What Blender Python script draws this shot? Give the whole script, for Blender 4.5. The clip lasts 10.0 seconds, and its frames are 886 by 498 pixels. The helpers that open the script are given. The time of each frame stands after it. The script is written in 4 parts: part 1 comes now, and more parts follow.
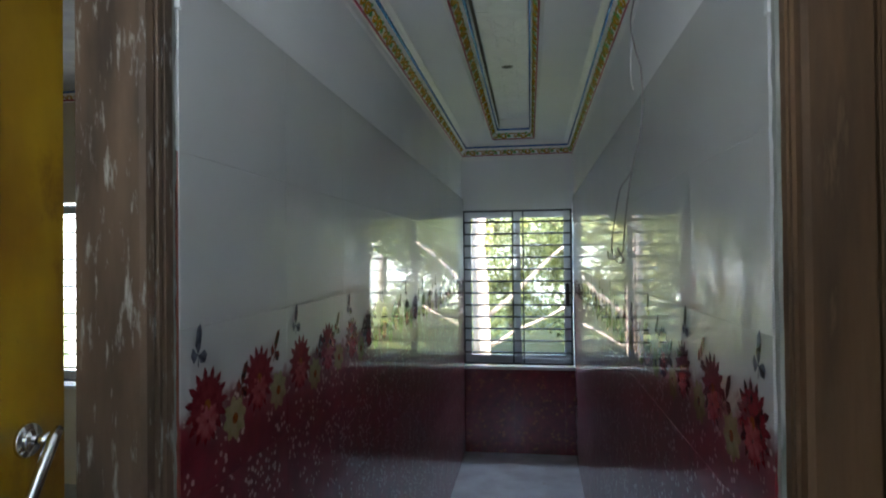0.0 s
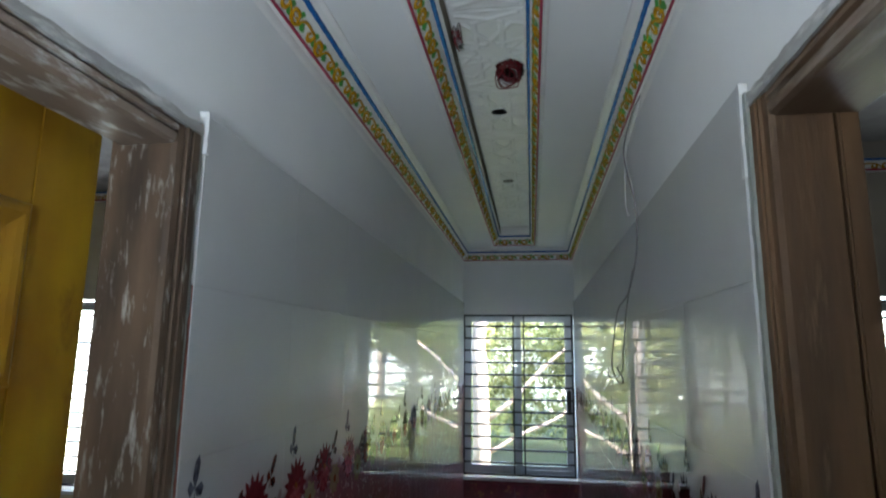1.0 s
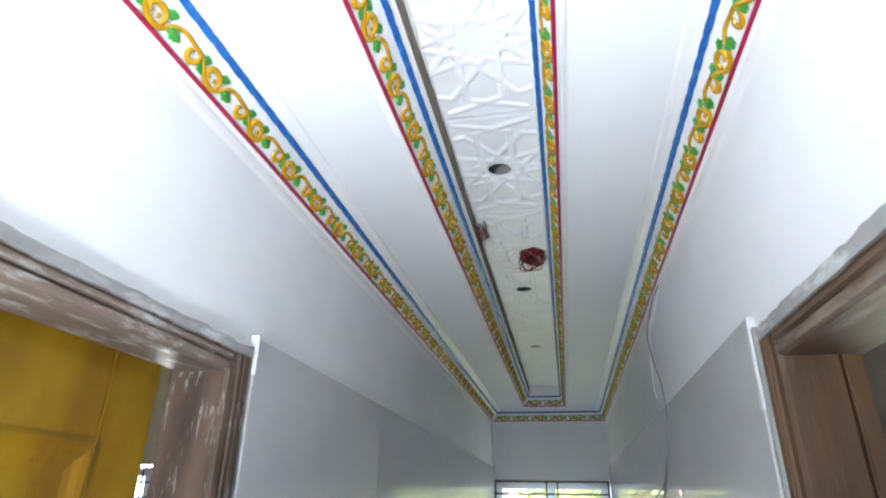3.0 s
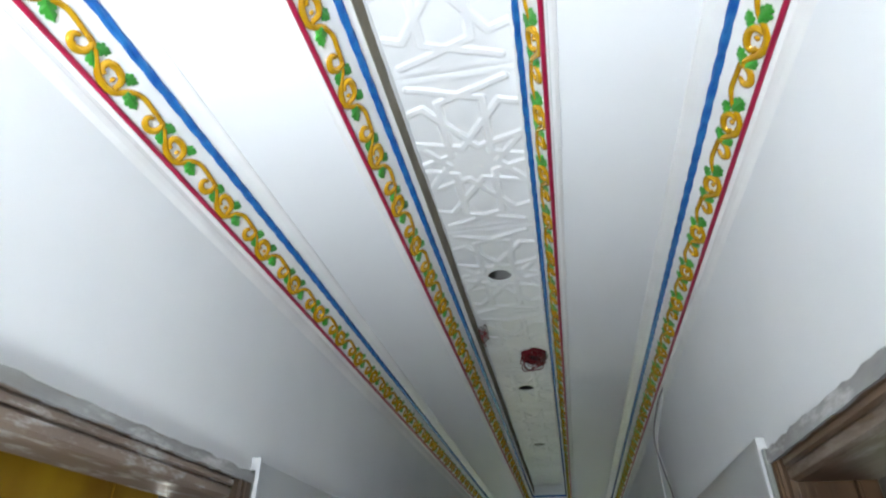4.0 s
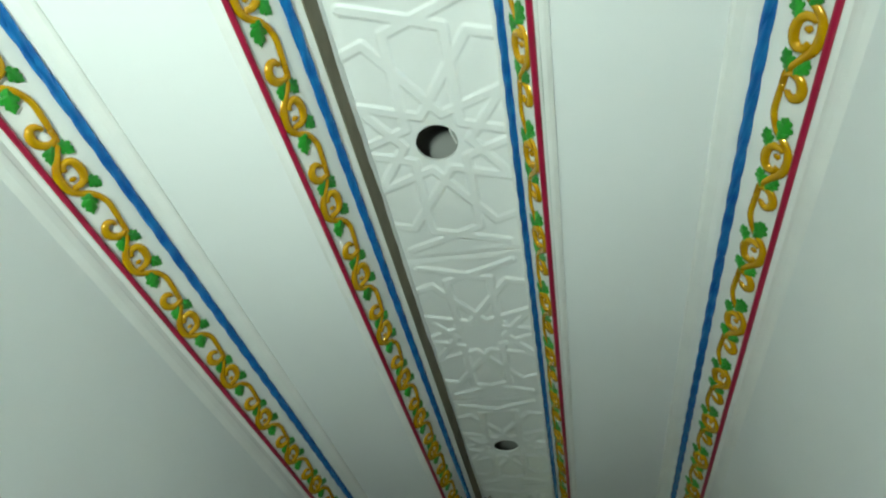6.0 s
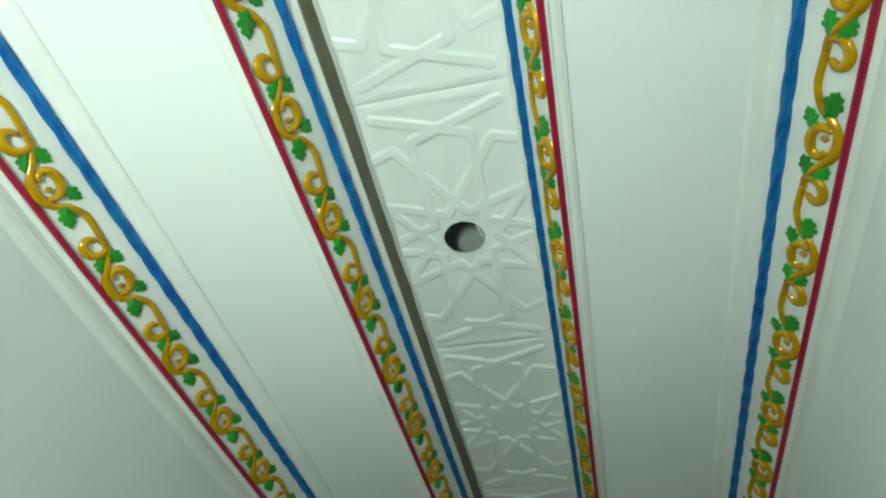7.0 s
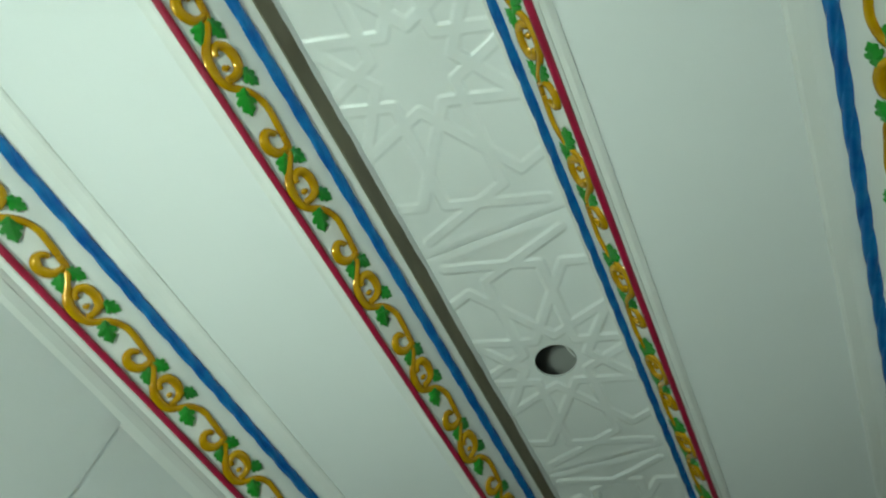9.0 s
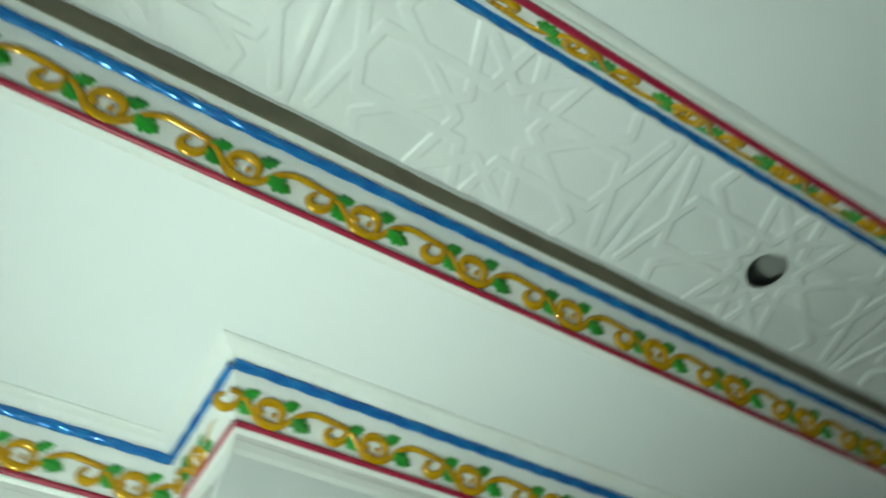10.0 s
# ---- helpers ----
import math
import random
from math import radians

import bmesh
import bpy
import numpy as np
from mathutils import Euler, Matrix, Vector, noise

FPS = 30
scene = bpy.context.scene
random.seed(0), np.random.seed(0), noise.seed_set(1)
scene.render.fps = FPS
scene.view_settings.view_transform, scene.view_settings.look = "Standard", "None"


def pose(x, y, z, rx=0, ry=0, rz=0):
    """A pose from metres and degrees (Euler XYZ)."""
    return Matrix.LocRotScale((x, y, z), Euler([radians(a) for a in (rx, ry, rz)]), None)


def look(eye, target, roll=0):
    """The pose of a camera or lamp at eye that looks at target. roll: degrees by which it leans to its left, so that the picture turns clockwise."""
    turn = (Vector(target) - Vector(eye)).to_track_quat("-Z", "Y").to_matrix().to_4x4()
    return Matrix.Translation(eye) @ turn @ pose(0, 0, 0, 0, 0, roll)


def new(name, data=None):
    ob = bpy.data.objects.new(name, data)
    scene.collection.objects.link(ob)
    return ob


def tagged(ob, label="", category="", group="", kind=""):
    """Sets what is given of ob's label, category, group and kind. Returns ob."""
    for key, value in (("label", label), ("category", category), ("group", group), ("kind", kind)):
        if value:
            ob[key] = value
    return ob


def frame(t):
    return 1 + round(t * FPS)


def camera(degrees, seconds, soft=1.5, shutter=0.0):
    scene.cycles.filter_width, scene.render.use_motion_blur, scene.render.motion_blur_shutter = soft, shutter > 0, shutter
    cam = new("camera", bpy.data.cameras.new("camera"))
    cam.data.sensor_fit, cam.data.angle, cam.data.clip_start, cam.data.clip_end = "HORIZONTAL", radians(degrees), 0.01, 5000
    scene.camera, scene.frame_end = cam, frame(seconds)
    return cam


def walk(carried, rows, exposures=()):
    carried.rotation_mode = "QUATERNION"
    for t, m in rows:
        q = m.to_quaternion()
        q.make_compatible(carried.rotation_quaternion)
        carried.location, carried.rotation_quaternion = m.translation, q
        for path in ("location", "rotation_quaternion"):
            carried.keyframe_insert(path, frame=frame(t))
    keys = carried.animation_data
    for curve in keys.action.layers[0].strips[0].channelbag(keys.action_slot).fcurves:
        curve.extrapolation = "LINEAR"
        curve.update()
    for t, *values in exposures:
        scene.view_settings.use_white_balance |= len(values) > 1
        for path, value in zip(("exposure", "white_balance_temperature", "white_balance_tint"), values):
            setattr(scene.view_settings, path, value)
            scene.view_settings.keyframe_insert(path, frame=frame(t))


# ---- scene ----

cam = camera(74.3, 10.0, soft=2.0, shutter=0.4)
EXPOSURES = [(0.0, 4.05, 5900, 9), (0.5, 4.5, 5850, 9), (1.0, 4.1, 5800, 9), (1.5, 5.0, 5800, 13), (2.0, 5.38, 5850, 16), (3.5, 4.77, 5950, 16), (4.0, 4.35, 6050, 12),
             (4.5, 3.94, 6150, 4), (5.0, 3.66, 6200, -5), (6.5, 3.09, 6500, -18), (7.5, 2.86, 6500, -21), (9.0, 2.25, 6500, -22), (10.0, 2.28, 6450, -20)]
PATH = [
    (0, (-0.009, -0.127, 1.721), (-0.303, 1.851, 1.743), -0.6),
    (0.5, (-0.004, -0.142, 1.755), (-0.315, 1.828, 1.904), -0.7),
    (1, (-0.003, -0.174, 1.79), (-0.297, 1.774, 2.134), 0.6),
    (1.5, (0.015, -0.214, 1.824), (-0.34, 1.703, 2.27), 0.9),
    (2, (0.017, -0.249, 1.85), (-0.38, 1.623, 2.433), 1.3),
    (3.3, (0.007, -0.308, 1.929), (-0.348, 1.457, 2.8), 0.8),
    (3.5, (0.007, -0.319, 1.941), (-0.36, 1.416, 2.865), 0.2),
    (4, (0.004, -0.342, 1.96), (-0.327, 1.324, 3.016), 0.2),
    (4.5, (0.008, -0.358, 1.981), (-0.288, 1.239, 3.149), -0.0),
    (5, (0.007, -0.376, 1.997), (-0.311, 1.13, 3.274), 2.7),
    (5.2, (0.022, -0.38, 2.011), (-0.332, 1.102, 3.307), 4.0),
    (6.3, (0.015, -0.412, 2.019), (-0.293, 0.902, 3.495), 3.6),
    (6.5, (0.013, -0.424, 2.024), (-0.316, 0.842, 3.537), 4.1),
    (7, (0.01, -0.447, 2.029), (-0.344, 0.746, 3.595), 5.1),
    (7.5, (0.011, -0.47, 2.035), (-0.34, 0.679, 3.633), 5.3),
    (8, (0.008, -0.489, 2.041), (-0.387, 0.582, 3.683), 6.8),
    (8.5, (0.023, -0.512, 2.055), (-0.475, 0.42, 3.754), 10.2),
    (9, (0.032, -0.516, 2.055), (-0.507, 0.346, 3.777), 7.4),
    (9.5, (0.052, -0.548, 2.043), (-0.571, 0.239, 3.773), -0.2),
    (10, (0.071, -0.609, 2.029), (-0.819, -0.061, 3.734), -3.1),
]
walk(cam, [(t, look(eye, target, roll)) for t, eye, target, roll in PATH], EXPOSURES)

# ---- world, sun, window light ----
world = bpy.data.worlds.new("world")
scene.world = world
world.use_nodes = True
wn = world.node_tree.nodes
sky = wn.new("ShaderNodeTexSky")
sky.sky_type, sky.sun_disc, sky.sun_elevation, sky.sun_rotation = "NISHITA", False, radians(52), radians(110)
wn["Background"].inputs["Strength"].default_value = 0.15
world.node_tree.links.new(sky.outputs[0], wn["Background"].inputs["Color"])


def lamp(name, kind, matrix, energy, color, size=(1.0, 1.0), angle=0.01, spread=180):
    data = bpy.data.lights.new(name, kind)
    data.energy, data.color = energy, color
    if kind == "AREA":
        data.shape, data.size, data.size_y = "RECTANGLE", size[0], size[1]
        data.spread = radians(spread)
    else:
        data.angle = angle
    ob = new(name, data)
    ob.matrix_world = matrix
    return ob


lamp("sun", "SUN", look((9, -3.2, 12), (0, 0, 0)), 5.0, (1.0, 0.95, 0.86), angle=radians(0.5))
lamp("window_light_north", "AREA", look((-0.12, 5.55, 2.85), (-0.12, 3.2, 0.6)), 3.6, (0.68, 0.79, 1.0), (0.9, 0.8))
lamp("window_light_west_room", "AREA", look((-3.0, 4.04, 1.45), (-2.6, 0, 1.1)), 1.8, (1.0, 0.98, 0.95), (1.25, 1.4))
lamp("window_light_east_room", "AREA", look((2.72, 3.5, 1.45), (1.6, 0, 1.2)), 1.1, (1.0, 0.98, 0.95), (0.6, 1.3))
# added fill lamp, aimed up at the near ceiling; no known window here
lamp("hall_fill_light", "AREA", look((-0.29, -1.05, 1.58), (-0.42, -0.42, 2.70)), 1.2, (0.96, 1.0, 0.98), (0.18, 0.26), spread=125)


# ---- materials ----
def material(name, base, rough=0.5, metal=0.0, second=None, scale=8.0, amount=1.0, grain=60.0, bump=0.15,
             depth=0.002, stretch=(1, 1, 1), coat=0.0, vary=0.0, third=None, third_scale=3.0, third_at=0.6):
    """Procedural surface: base and second colour mixed by large noise, third as patches, fine grain and relief."""
    m = bpy.data.materials.new(name)
    m.use_nodes = True
    nt, lk = m.node_tree.nodes, m.node_tree.links
    b = nt["Principled BSDF"]
    tc, mp = nt.new("ShaderNodeTexCoord"), nt.new("ShaderNodeMapping")
    mp.inputs["Scale"].default_value = stretch
    lk.new(tc.outputs["Object"], mp.inputs["Vector"])
    n1 = nt.new("ShaderNodeTexNoise")
    n1.inputs["Scale"].default_value, n1.inputs["Detail"].default_value = scale, 5
    n2 = nt.new("ShaderNodeTexNoise")
    n2.inputs["Scale"].default_value, n2.inputs["Detail"].default_value = grain, 4
    lk.new(mp.outputs[0], n1.inputs["Vector"])
    lk.new(mp.outputs[0], n2.inputs["Vector"])
    ramp = nt.new("ShaderNodeValToRGB")
    ramp.color_ramp.elements[0].position, ramp.color_ramp.elements[1].position = 0.35, 0.68
    ramp.color_ramp.elements[0].color = (*base, 1)
    other = second or tuple(c * 0.9 for c in base)
    ramp.color_ramp.elements[1].color = (*[a + (o - a) * amount for a, o in zip(base, other)], 1)
    lk.new(n1.outputs["Fac"], ramp.inputs["Fac"])
    out = ramp.outputs["Color"]
    if third:
        n3 = nt.new("ShaderNodeTexNoise")
        n3.inputs["Scale"].default_value, n3.inputs["Detail"].default_value = third_scale, 6
        n3.inputs["Roughness"].default_value = 0.65
        lk.new(mp.outputs[0], n3.inputs["Vector"])
        r3 = nt.new("ShaderNodeValToRGB")
        r3.color_ramp.elements[0].position, r3.color_ramp.elements[1].position = third_at, third_at + 0.12
        lk.new(n3.outputs["Fac"], r3.inputs["Fac"])
        mx = nt.new("ShaderNodeMix")
        mx.data_type = "RGBA"
        lk.new(r3.outputs["Color"], mx.inputs["Factor"])
        lk.new(out, mx.inputs[6])
        mx.inputs[7].default_value = (*third, 1)
        out = mx.outputs[2]
    if vary:
        info, hsv, mr = nt.new("ShaderNodeObjectInfo"), nt.new("ShaderNodeHueSaturation"), nt.new("ShaderNodeMapRange")
        mr.inputs["To Min"].default_value, mr.inputs["To Max"].default_value = 1 - vary, 1 + vary
        lk.new(info.outputs["Random"], mr.inputs["Value"])
        lk.new(mr.outputs[0], hsv.inputs["Value"])
        lk.new(out, hsv.inputs["Color"])
        out = hsv.outputs["Color"]
    lk.new(out, b.inputs["Base Color"])
    rr = nt.new("ShaderNodeMapRange")
    rr.inputs["To Min"].default_value, rr.inputs["To Max"].default_value = max(0.02, rough * 0.85), min(1, rough * 1.15)
    lk.new(n2.outputs["Fac"], rr.inputs["Value"])
    lk.new(rr.outputs[0], b.inputs["Roughness"])
    b.inputs["Metallic"].default_value, b.inputs["Coat Weight"].default_value = metal, coat
    if bump:
        bp = nt.new("ShaderNodeBump")
        bp.inputs["Strength"].default_value, bp.inputs["Distance"].default_value = bump, depth
        lk.new(n2.outputs["Fac"], bp.inputs["Height"])
        lk.new(bp.outputs[0], b.inputs["Normal"])
    return m


M_PLASTER = material("white_wall_paint", (0.80, 0.81, 0.82), 0.6, second=(0.74, 0.755, 0.765), scale=2.2, grain=90, bump=0.12)
M_CEILING = material("white_ceiling_paint", (0.80, 0.812, 0.83), 0.55, second=(0.76, 0.772, 0.79), scale=1.6, grain=70, bump=0.06)
M_PANEL = material("white_moulded_plaster", (0.84, 0.85, 0.86), 0.36, second=(0.79, 0.80, 0.81), scale=7, grain=110, bump=0.1)
M_MOULD = material("white_cornice_plaster", (0.82, 0.82, 0.81), 0.4, second=(0.76, 0.76, 0.75), scale=9, grain=80, bump=0.08)
M_EDGE = material("grey_brown_edge", (0.205, 0.18, 0.122), 0.9, second=(0.145, 0.125, 0.085), scale=14, grain=60, bump=0.4)
M_RED = material("crimson_paint", (0.33, 0.005, 0.045), 0.35, second=(0.25, 0.004, 0.03), scale=30, grain=120, bump=0.08)
M_BLUE = material("pearl_blue_paint", (0.028, 0.19, 0.52), 0.16, metal=0.3, second=(0.011, 0.095, 0.38), scale=40, grain=140, bump=0.05)
M_GOLD = material("ochre_gold_paint", (0.60, 0.345, 0.005), 0.13, metal=0.2, second=(0.42, 0.21, 0.003), scale=45, grain=120, bump=0.10)
M_LEAF = material("green_leaf_paint", (0.02, 0.20, 0.016), 0.35, second=(0.05, 0.33, 0.02), scale=120, grain=200, bump=0.3, vary=0.2)
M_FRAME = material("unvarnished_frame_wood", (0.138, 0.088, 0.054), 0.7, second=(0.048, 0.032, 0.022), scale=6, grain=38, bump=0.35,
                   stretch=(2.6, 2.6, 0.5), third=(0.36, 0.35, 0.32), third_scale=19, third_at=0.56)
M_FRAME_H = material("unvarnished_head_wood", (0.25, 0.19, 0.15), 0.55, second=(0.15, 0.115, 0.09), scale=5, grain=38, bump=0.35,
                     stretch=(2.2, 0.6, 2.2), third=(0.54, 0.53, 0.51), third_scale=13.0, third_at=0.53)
M_FRAME_R = material("brown_frame_wood", (0.125, 0.066, 0.028), 0.75, second=(0.056, 0.029, 0.012), scale=5, grain=38, bump=0.3,
                     stretch=(4, 4, 0.5), third=(0.175, 0.115, 0.065), third_scale=5.0, third_at=0.62)
M_FRAME_RH = material("brown_head_wood", (0.150, 0.095, 0.056), 0.5, second=(0.085, 0.053, 0.032), scale=5, grain=38, bump=0.3,
                      stretch=(3, 0.45, 3), third=(0.30, 0.26, 0.22), third_scale=4.0, third_at=0.6)
M_PUTTY = material("grey_cement_putty", (0.36, 0.36, 0.355), 0.75, second=(0.24, 0.235, 0.225), scale=14, grain=70, bump=0.5,
                   third=(0.60, 0.60, 0.59), third_scale=12, third_at=0.55, stretch=(2, 0.5, 2))
M_PUTTY_V = material("grey_green_putty", (0.36, 0.375, 0.35), 0.75, second=(0.20, 0.215, 0.195), scale=14, grain=70, bump=0.5,
                     third=(0.46, 0.47, 0.45), third_scale=10, third_at=0.56, stretch=(2, 2, 0.5))
M_WHITEPUTTY = material("white_putty", (0.66, 0.67, 0.68), 0.7, second=(0.50, 0.51, 0.52), scale=20, grain=60, bump=0.4)
M_DOOR = material("yellow_varnished_wood", (0.50, 0.31, 0.014), 0.3, second=(0.28, 0.135, 0.007), scale=4.0, grain=20, bump=0.05,
                  stretch=(1.3, 1.3, 0.8), coat=0.15, third=(0.22, 0.10, 0.010), third_scale=4.5, third_at=0.56)
M_CHROME = material("chrome", (0.75, 0.76, 0.78), 0.1, metal=1.0, bump=0.02)
M_ALU = material("grey_aluminium", (0.50, 0.53, 0.56), 0.35, metal=0.6, scale=12, bump=0.05)
M_BLACK = material("black_grille_paint", (0.012, 0.013, 0.016), 0.4, second=(0.02, 0.02, 0.022), scale=20, bump=0.1)
M_SILL = material("white_sill_stone", (0.72, 0.72, 0.73), 0.2, second=(0.60, 0.60, 0.62), scale=14, bump=0.03)
M_FLOOR = material("dusty_pale_floor", (0.46, 0.455, 0.45), 0.24, second=(0.34, 0.33, 0.315), scale=3.5, grain=50, bump=0.1,
                   third=(0.30, 0.24, 0.18), third_scale=5, third_at=0.63)
M_CONCRETE = material("slab_concrete", (0.34, 0.34, 0.33), 0.9, second=(0.25, 0.25, 0.245), scale=6, grain=45, bump=0.5)
M_SOFFIT = material("pale_board", (0.44, 0.44, 0.43), 0.9, second=(0.36, 0.36, 0.35), scale=6, grain=45, bump=0.3)
M_REDTILEBODY = material("terracotta_tile_edge", (0.26, 0.085, 0.055), 0.8, second=(0.17, 0.06, 0.04), scale=20)
M_ROOM = material("cream_room_paint", (0.56, 0.50, 0.38), 0.6, second=(0.48, 0.43, 0.33), scale=2, bump=0.1)
M_ROOM_G = material("tan_room_paint", (0.38, 0.34, 0.28), 0.6, second=(0.32, 0.29, 0.24), scale=2, bump=0.1)
M_WIRE_W = material("white_wire_sheath", (0.75, 0.75, 0.74), 0.35, bump=0.0)
M_WIRE_R = material("red_wire_sheath", (0.20, 0.012, 0.02), 0.35, bump=0.0)
M_WIRE_D = material("grey_wire_sheath", (0.25, 0.235, 0.24), 0.4, bump=0.0)
M_GROUND = material("garden_ground", (0.14, 0.13, 0.06), 0.95, second=(0.07, 0.11, 0.03), scale=0.8, grain=12, bump=0.6, depth=0.03)
M_BARK = material("pale_sunlit_bark", (0.29, 0.205, 0.165), 0.9, second=(0.16, 0.12, 0.095), scale=9, grain=30, bump=0.6, depth=0.01, stretch=(2, 2, 0.6))
M_LIME = material("whitewashed_wall", (0.80, 0.80, 0.78), 0.8, second=(0.70, 0.70, 0.67), scale=1.2, bump=0.2)


def leaf_material(name, dark, light):
    m = bpy.data.materials.new(name)
    m.use_nodes = True
    nt, lk = m.node_tree.nodes, m.node_tree.links
    b = nt["Principled BSDF"]
    geo, ramp = nt.new("ShaderNodeNewGeometry"), nt.new("ShaderNodeValToRGB")
    ramp.color_ramp.elements[0].color, ramp.color_ramp.elements[1].color = (*dark, 1), (*light, 1)
    lk.new(geo.outputs["Random Per Island"], ramp.inputs["Fac"])
    lk.new(ramp.outputs["Color"], b.inputs["Base Color"])
    b.inputs["Roughness"].default_value = 0.45
    tr, mix = nt.new("ShaderNodeBsdfTranslucent"), nt.new("ShaderNodeMixShader")
    lk.new(ramp.outputs["Color"], tr.inputs["Color"])
    mix.inputs["Fac"].default_value = 0.4
    lk.new(b.outputs[0], mix.inputs[1])
    lk.new(tr.outputs[0], mix.inputs[2])
    lk.new(mix.outputs[0], nt["Material Output"].inputs["Surface"])
    return m


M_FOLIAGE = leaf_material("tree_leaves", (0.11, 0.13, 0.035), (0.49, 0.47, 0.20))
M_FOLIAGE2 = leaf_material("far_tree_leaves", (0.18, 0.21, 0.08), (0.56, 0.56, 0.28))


def glass_material():
    m = bpy.data.materials.new("window_glass")
    m.use_nodes = True
    b = m.node_tree.nodes["Principled BSDF"]
    b.inputs["Transmission Weight"].default_value, b.inputs["Roughness"].default_value = 1.0, 0.0
    b.inputs["Base Color"].default_value, b.inputs["IOR"].default_value = (0.95, 0.98, 0.97, 1), 1.45
    return m


M_GLASS = glass_material()


def tile_material(name, mode):
    """Glazed wall tile. grey: pale marbled; flower: grey above, crimson field below with white blossom; crimson: all field."""
    m = bpy.data.materials.new(name)
    m.use_nodes = True
    nt, lk = m.node_tree.nodes, m.node_tree.links
    b = nt["Principled BSDF"]
    tc, info = nt.new("ShaderNodeTexCoord"), nt.new("ShaderNodeObjectInfo")
    shift = nt.new("ShaderNodeVectorMath")
    shift.operation = "ADD"
    comb = nt.new("ShaderNodeCombineXYZ")
    mul = nt.new("ShaderNodeMath")
    mul.operation, mul.inputs[1].default_value = "MULTIPLY", 7.0
    lk.new(info.outputs["Random"], mul.inputs[0])
    lk.new(mul.outputs[0], comb.inputs["X"])
    lk.new(tc.outputs["Object"], shift.inputs[0])
    lk.new(comb.outputs[0], shift.inputs[1])

    def noise_ramp(scale, detail, lo, hi, c0, c1, rough=0.55):
        n, r = nt.new("ShaderNodeTexNoise"), nt.new("ShaderNodeValToRGB")
        n.inputs["Scale"].default_value, n.inputs["Detail"].default_value = scale, detail
        n.inputs["Roughness"].default_value = rough
        r.color_ramp.elements[0].position, r.color_ramp.elements[1].position = lo, hi
        r.color_ramp.elements[0].color, r.color_ramp.elements[1].color = (*c0, 1), (*c1, 1)
        lk.new(shift.outputs[0], n.inputs["Vector"])
        lk.new(n.outputs["Fac"], r.inputs["Fac"])
        return r.outputs["Color"]

    def blend(fac, one, two):
        mx = nt.new("ShaderNodeMix")
        mx.data_type = "RGBA"
        lk.new(fac, mx.inputs["Factor"])
        lk.new(one, mx.inputs[6])
        lk.new(two, mx.inputs[7])
        return mx.outputs[2]

    grey = noise_ramp(4, 4, 0.2, 0.8, (0.52, 0.535, 0.545), (0.585, 0.595, 0.605), 0.5)
    out = grey
    if mode != "grey":
        field = noise_ramp(14, 5, 0.35, 0.7, (0.11, 0.006, 0.014), (0.21, 0.018, 0.030))
        vor, vr = nt.new("ShaderNodeTexVoronoi"), nt.new("ShaderNodeValToRGB")
        vor.inputs["Scale"].default_value = 62 if mode != "plain" else 26
        lk.new(shift.outputs[0], vor.inputs["Vector"])
        vr.color_ramp.elements[0].position, vr.color_ramp.elements[1].position = 0.30, 0.38
        vr.color_ramp.elements[0].color, vr.color_ramp.elements[1].color = (1, 1, 1, 1), (0, 0, 0, 1)
        lk.new(vor.outputs["Distance"], vr.inputs["Fac"])
        twig = noise_ramp(15, 3, 0.50, 0.53, (0, 0, 0), (1, 1, 1))
        both = nt.new("ShaderNodeMath")
        both.operation = "MULTIPLY"
        lk.new(vr.outputs["Color"], both.inputs[0])
        lk.new(twig, both.inputs[1])
        white = noise_ramp(40, 2, 0.3, 0.7, (0.46, 0.36, 0.33), (0.62, 0.54, 0.48))
        if mode == "plain":
            white = noise_ramp(40, 2, 0.3, 0.7, (0.26, 0.06, 0.03), (0.30, 0.09, 0.04))
        out = blend(both.outputs[0], field, white)
    if mode == "flower":
        sep, add, r = nt.new("ShaderNodeSeparateXYZ"), nt.new("ShaderNodeMath"), nt.new("ShaderNodeValToRGB")
        n = nt.new("ShaderNodeTexNoise")
        n.inputs["Scale"].default_value, n.inputs["Detail"].default_value = 12, 3
        lk.new(tc.outputs["Object"], n.inputs["Vector"])
        lk.new(tc.outputs["Object"], sep.inputs[0])
        add.operation, add.inputs[1].default_value = "MULTIPLY_ADD", -0.16
        lk.new(n.outputs["Fac"], add.inputs[0])
        lk.new(sep.outputs["Z"], add.inputs[2])
        r.color_ramp.elements[0].position, r.color_ramp.elements[1].position = 0.0, 0.03
        r.color_ramp.elements[0].color, r.color_ramp.elements[1].color = (1, 1, 1, 1), (0, 0, 0, 1)
        up = nt.new("ShaderNodeMath")
        up.operation, up.inputs[1].default_value = "ADD", 0.09
        lk.new(add.outputs[0], up.inputs[0])
        lk.new(up.outputs[0], r.inputs["Fac"])
        out = blend(r.outputs["Color"], grey, out)
    lk.new(out, b.inputs["Base Color"])
    b.inputs["Roughness"].default_value = 0.3
    b.inputs["IOR"].default_value = 1.5
    b.inputs["Coat Weight"].default_value, b.inputs["Coat Roughness"].default_value, b.inputs["Coat IOR"].default_value = 0.8, 0.006, 1.5
    n4, bp = nt.new("ShaderNodeTexNoise"), nt.new("ShaderNodeBump")
    n4.inputs["Scale"].default_value, n4.inputs["Detail"].default_value = 9, 1
    bp.inputs["Strength"].default_value, bp.inputs["Distance"].default_value = 0.008, 0.003
    lk.new(shift.outputs[0], n4.inputs["Vector"])
    lk.new(n4.outputs["Fac"], bp.inputs["Height"])
    lk.new(bp.outputs[0], b.inputs["Normal"])
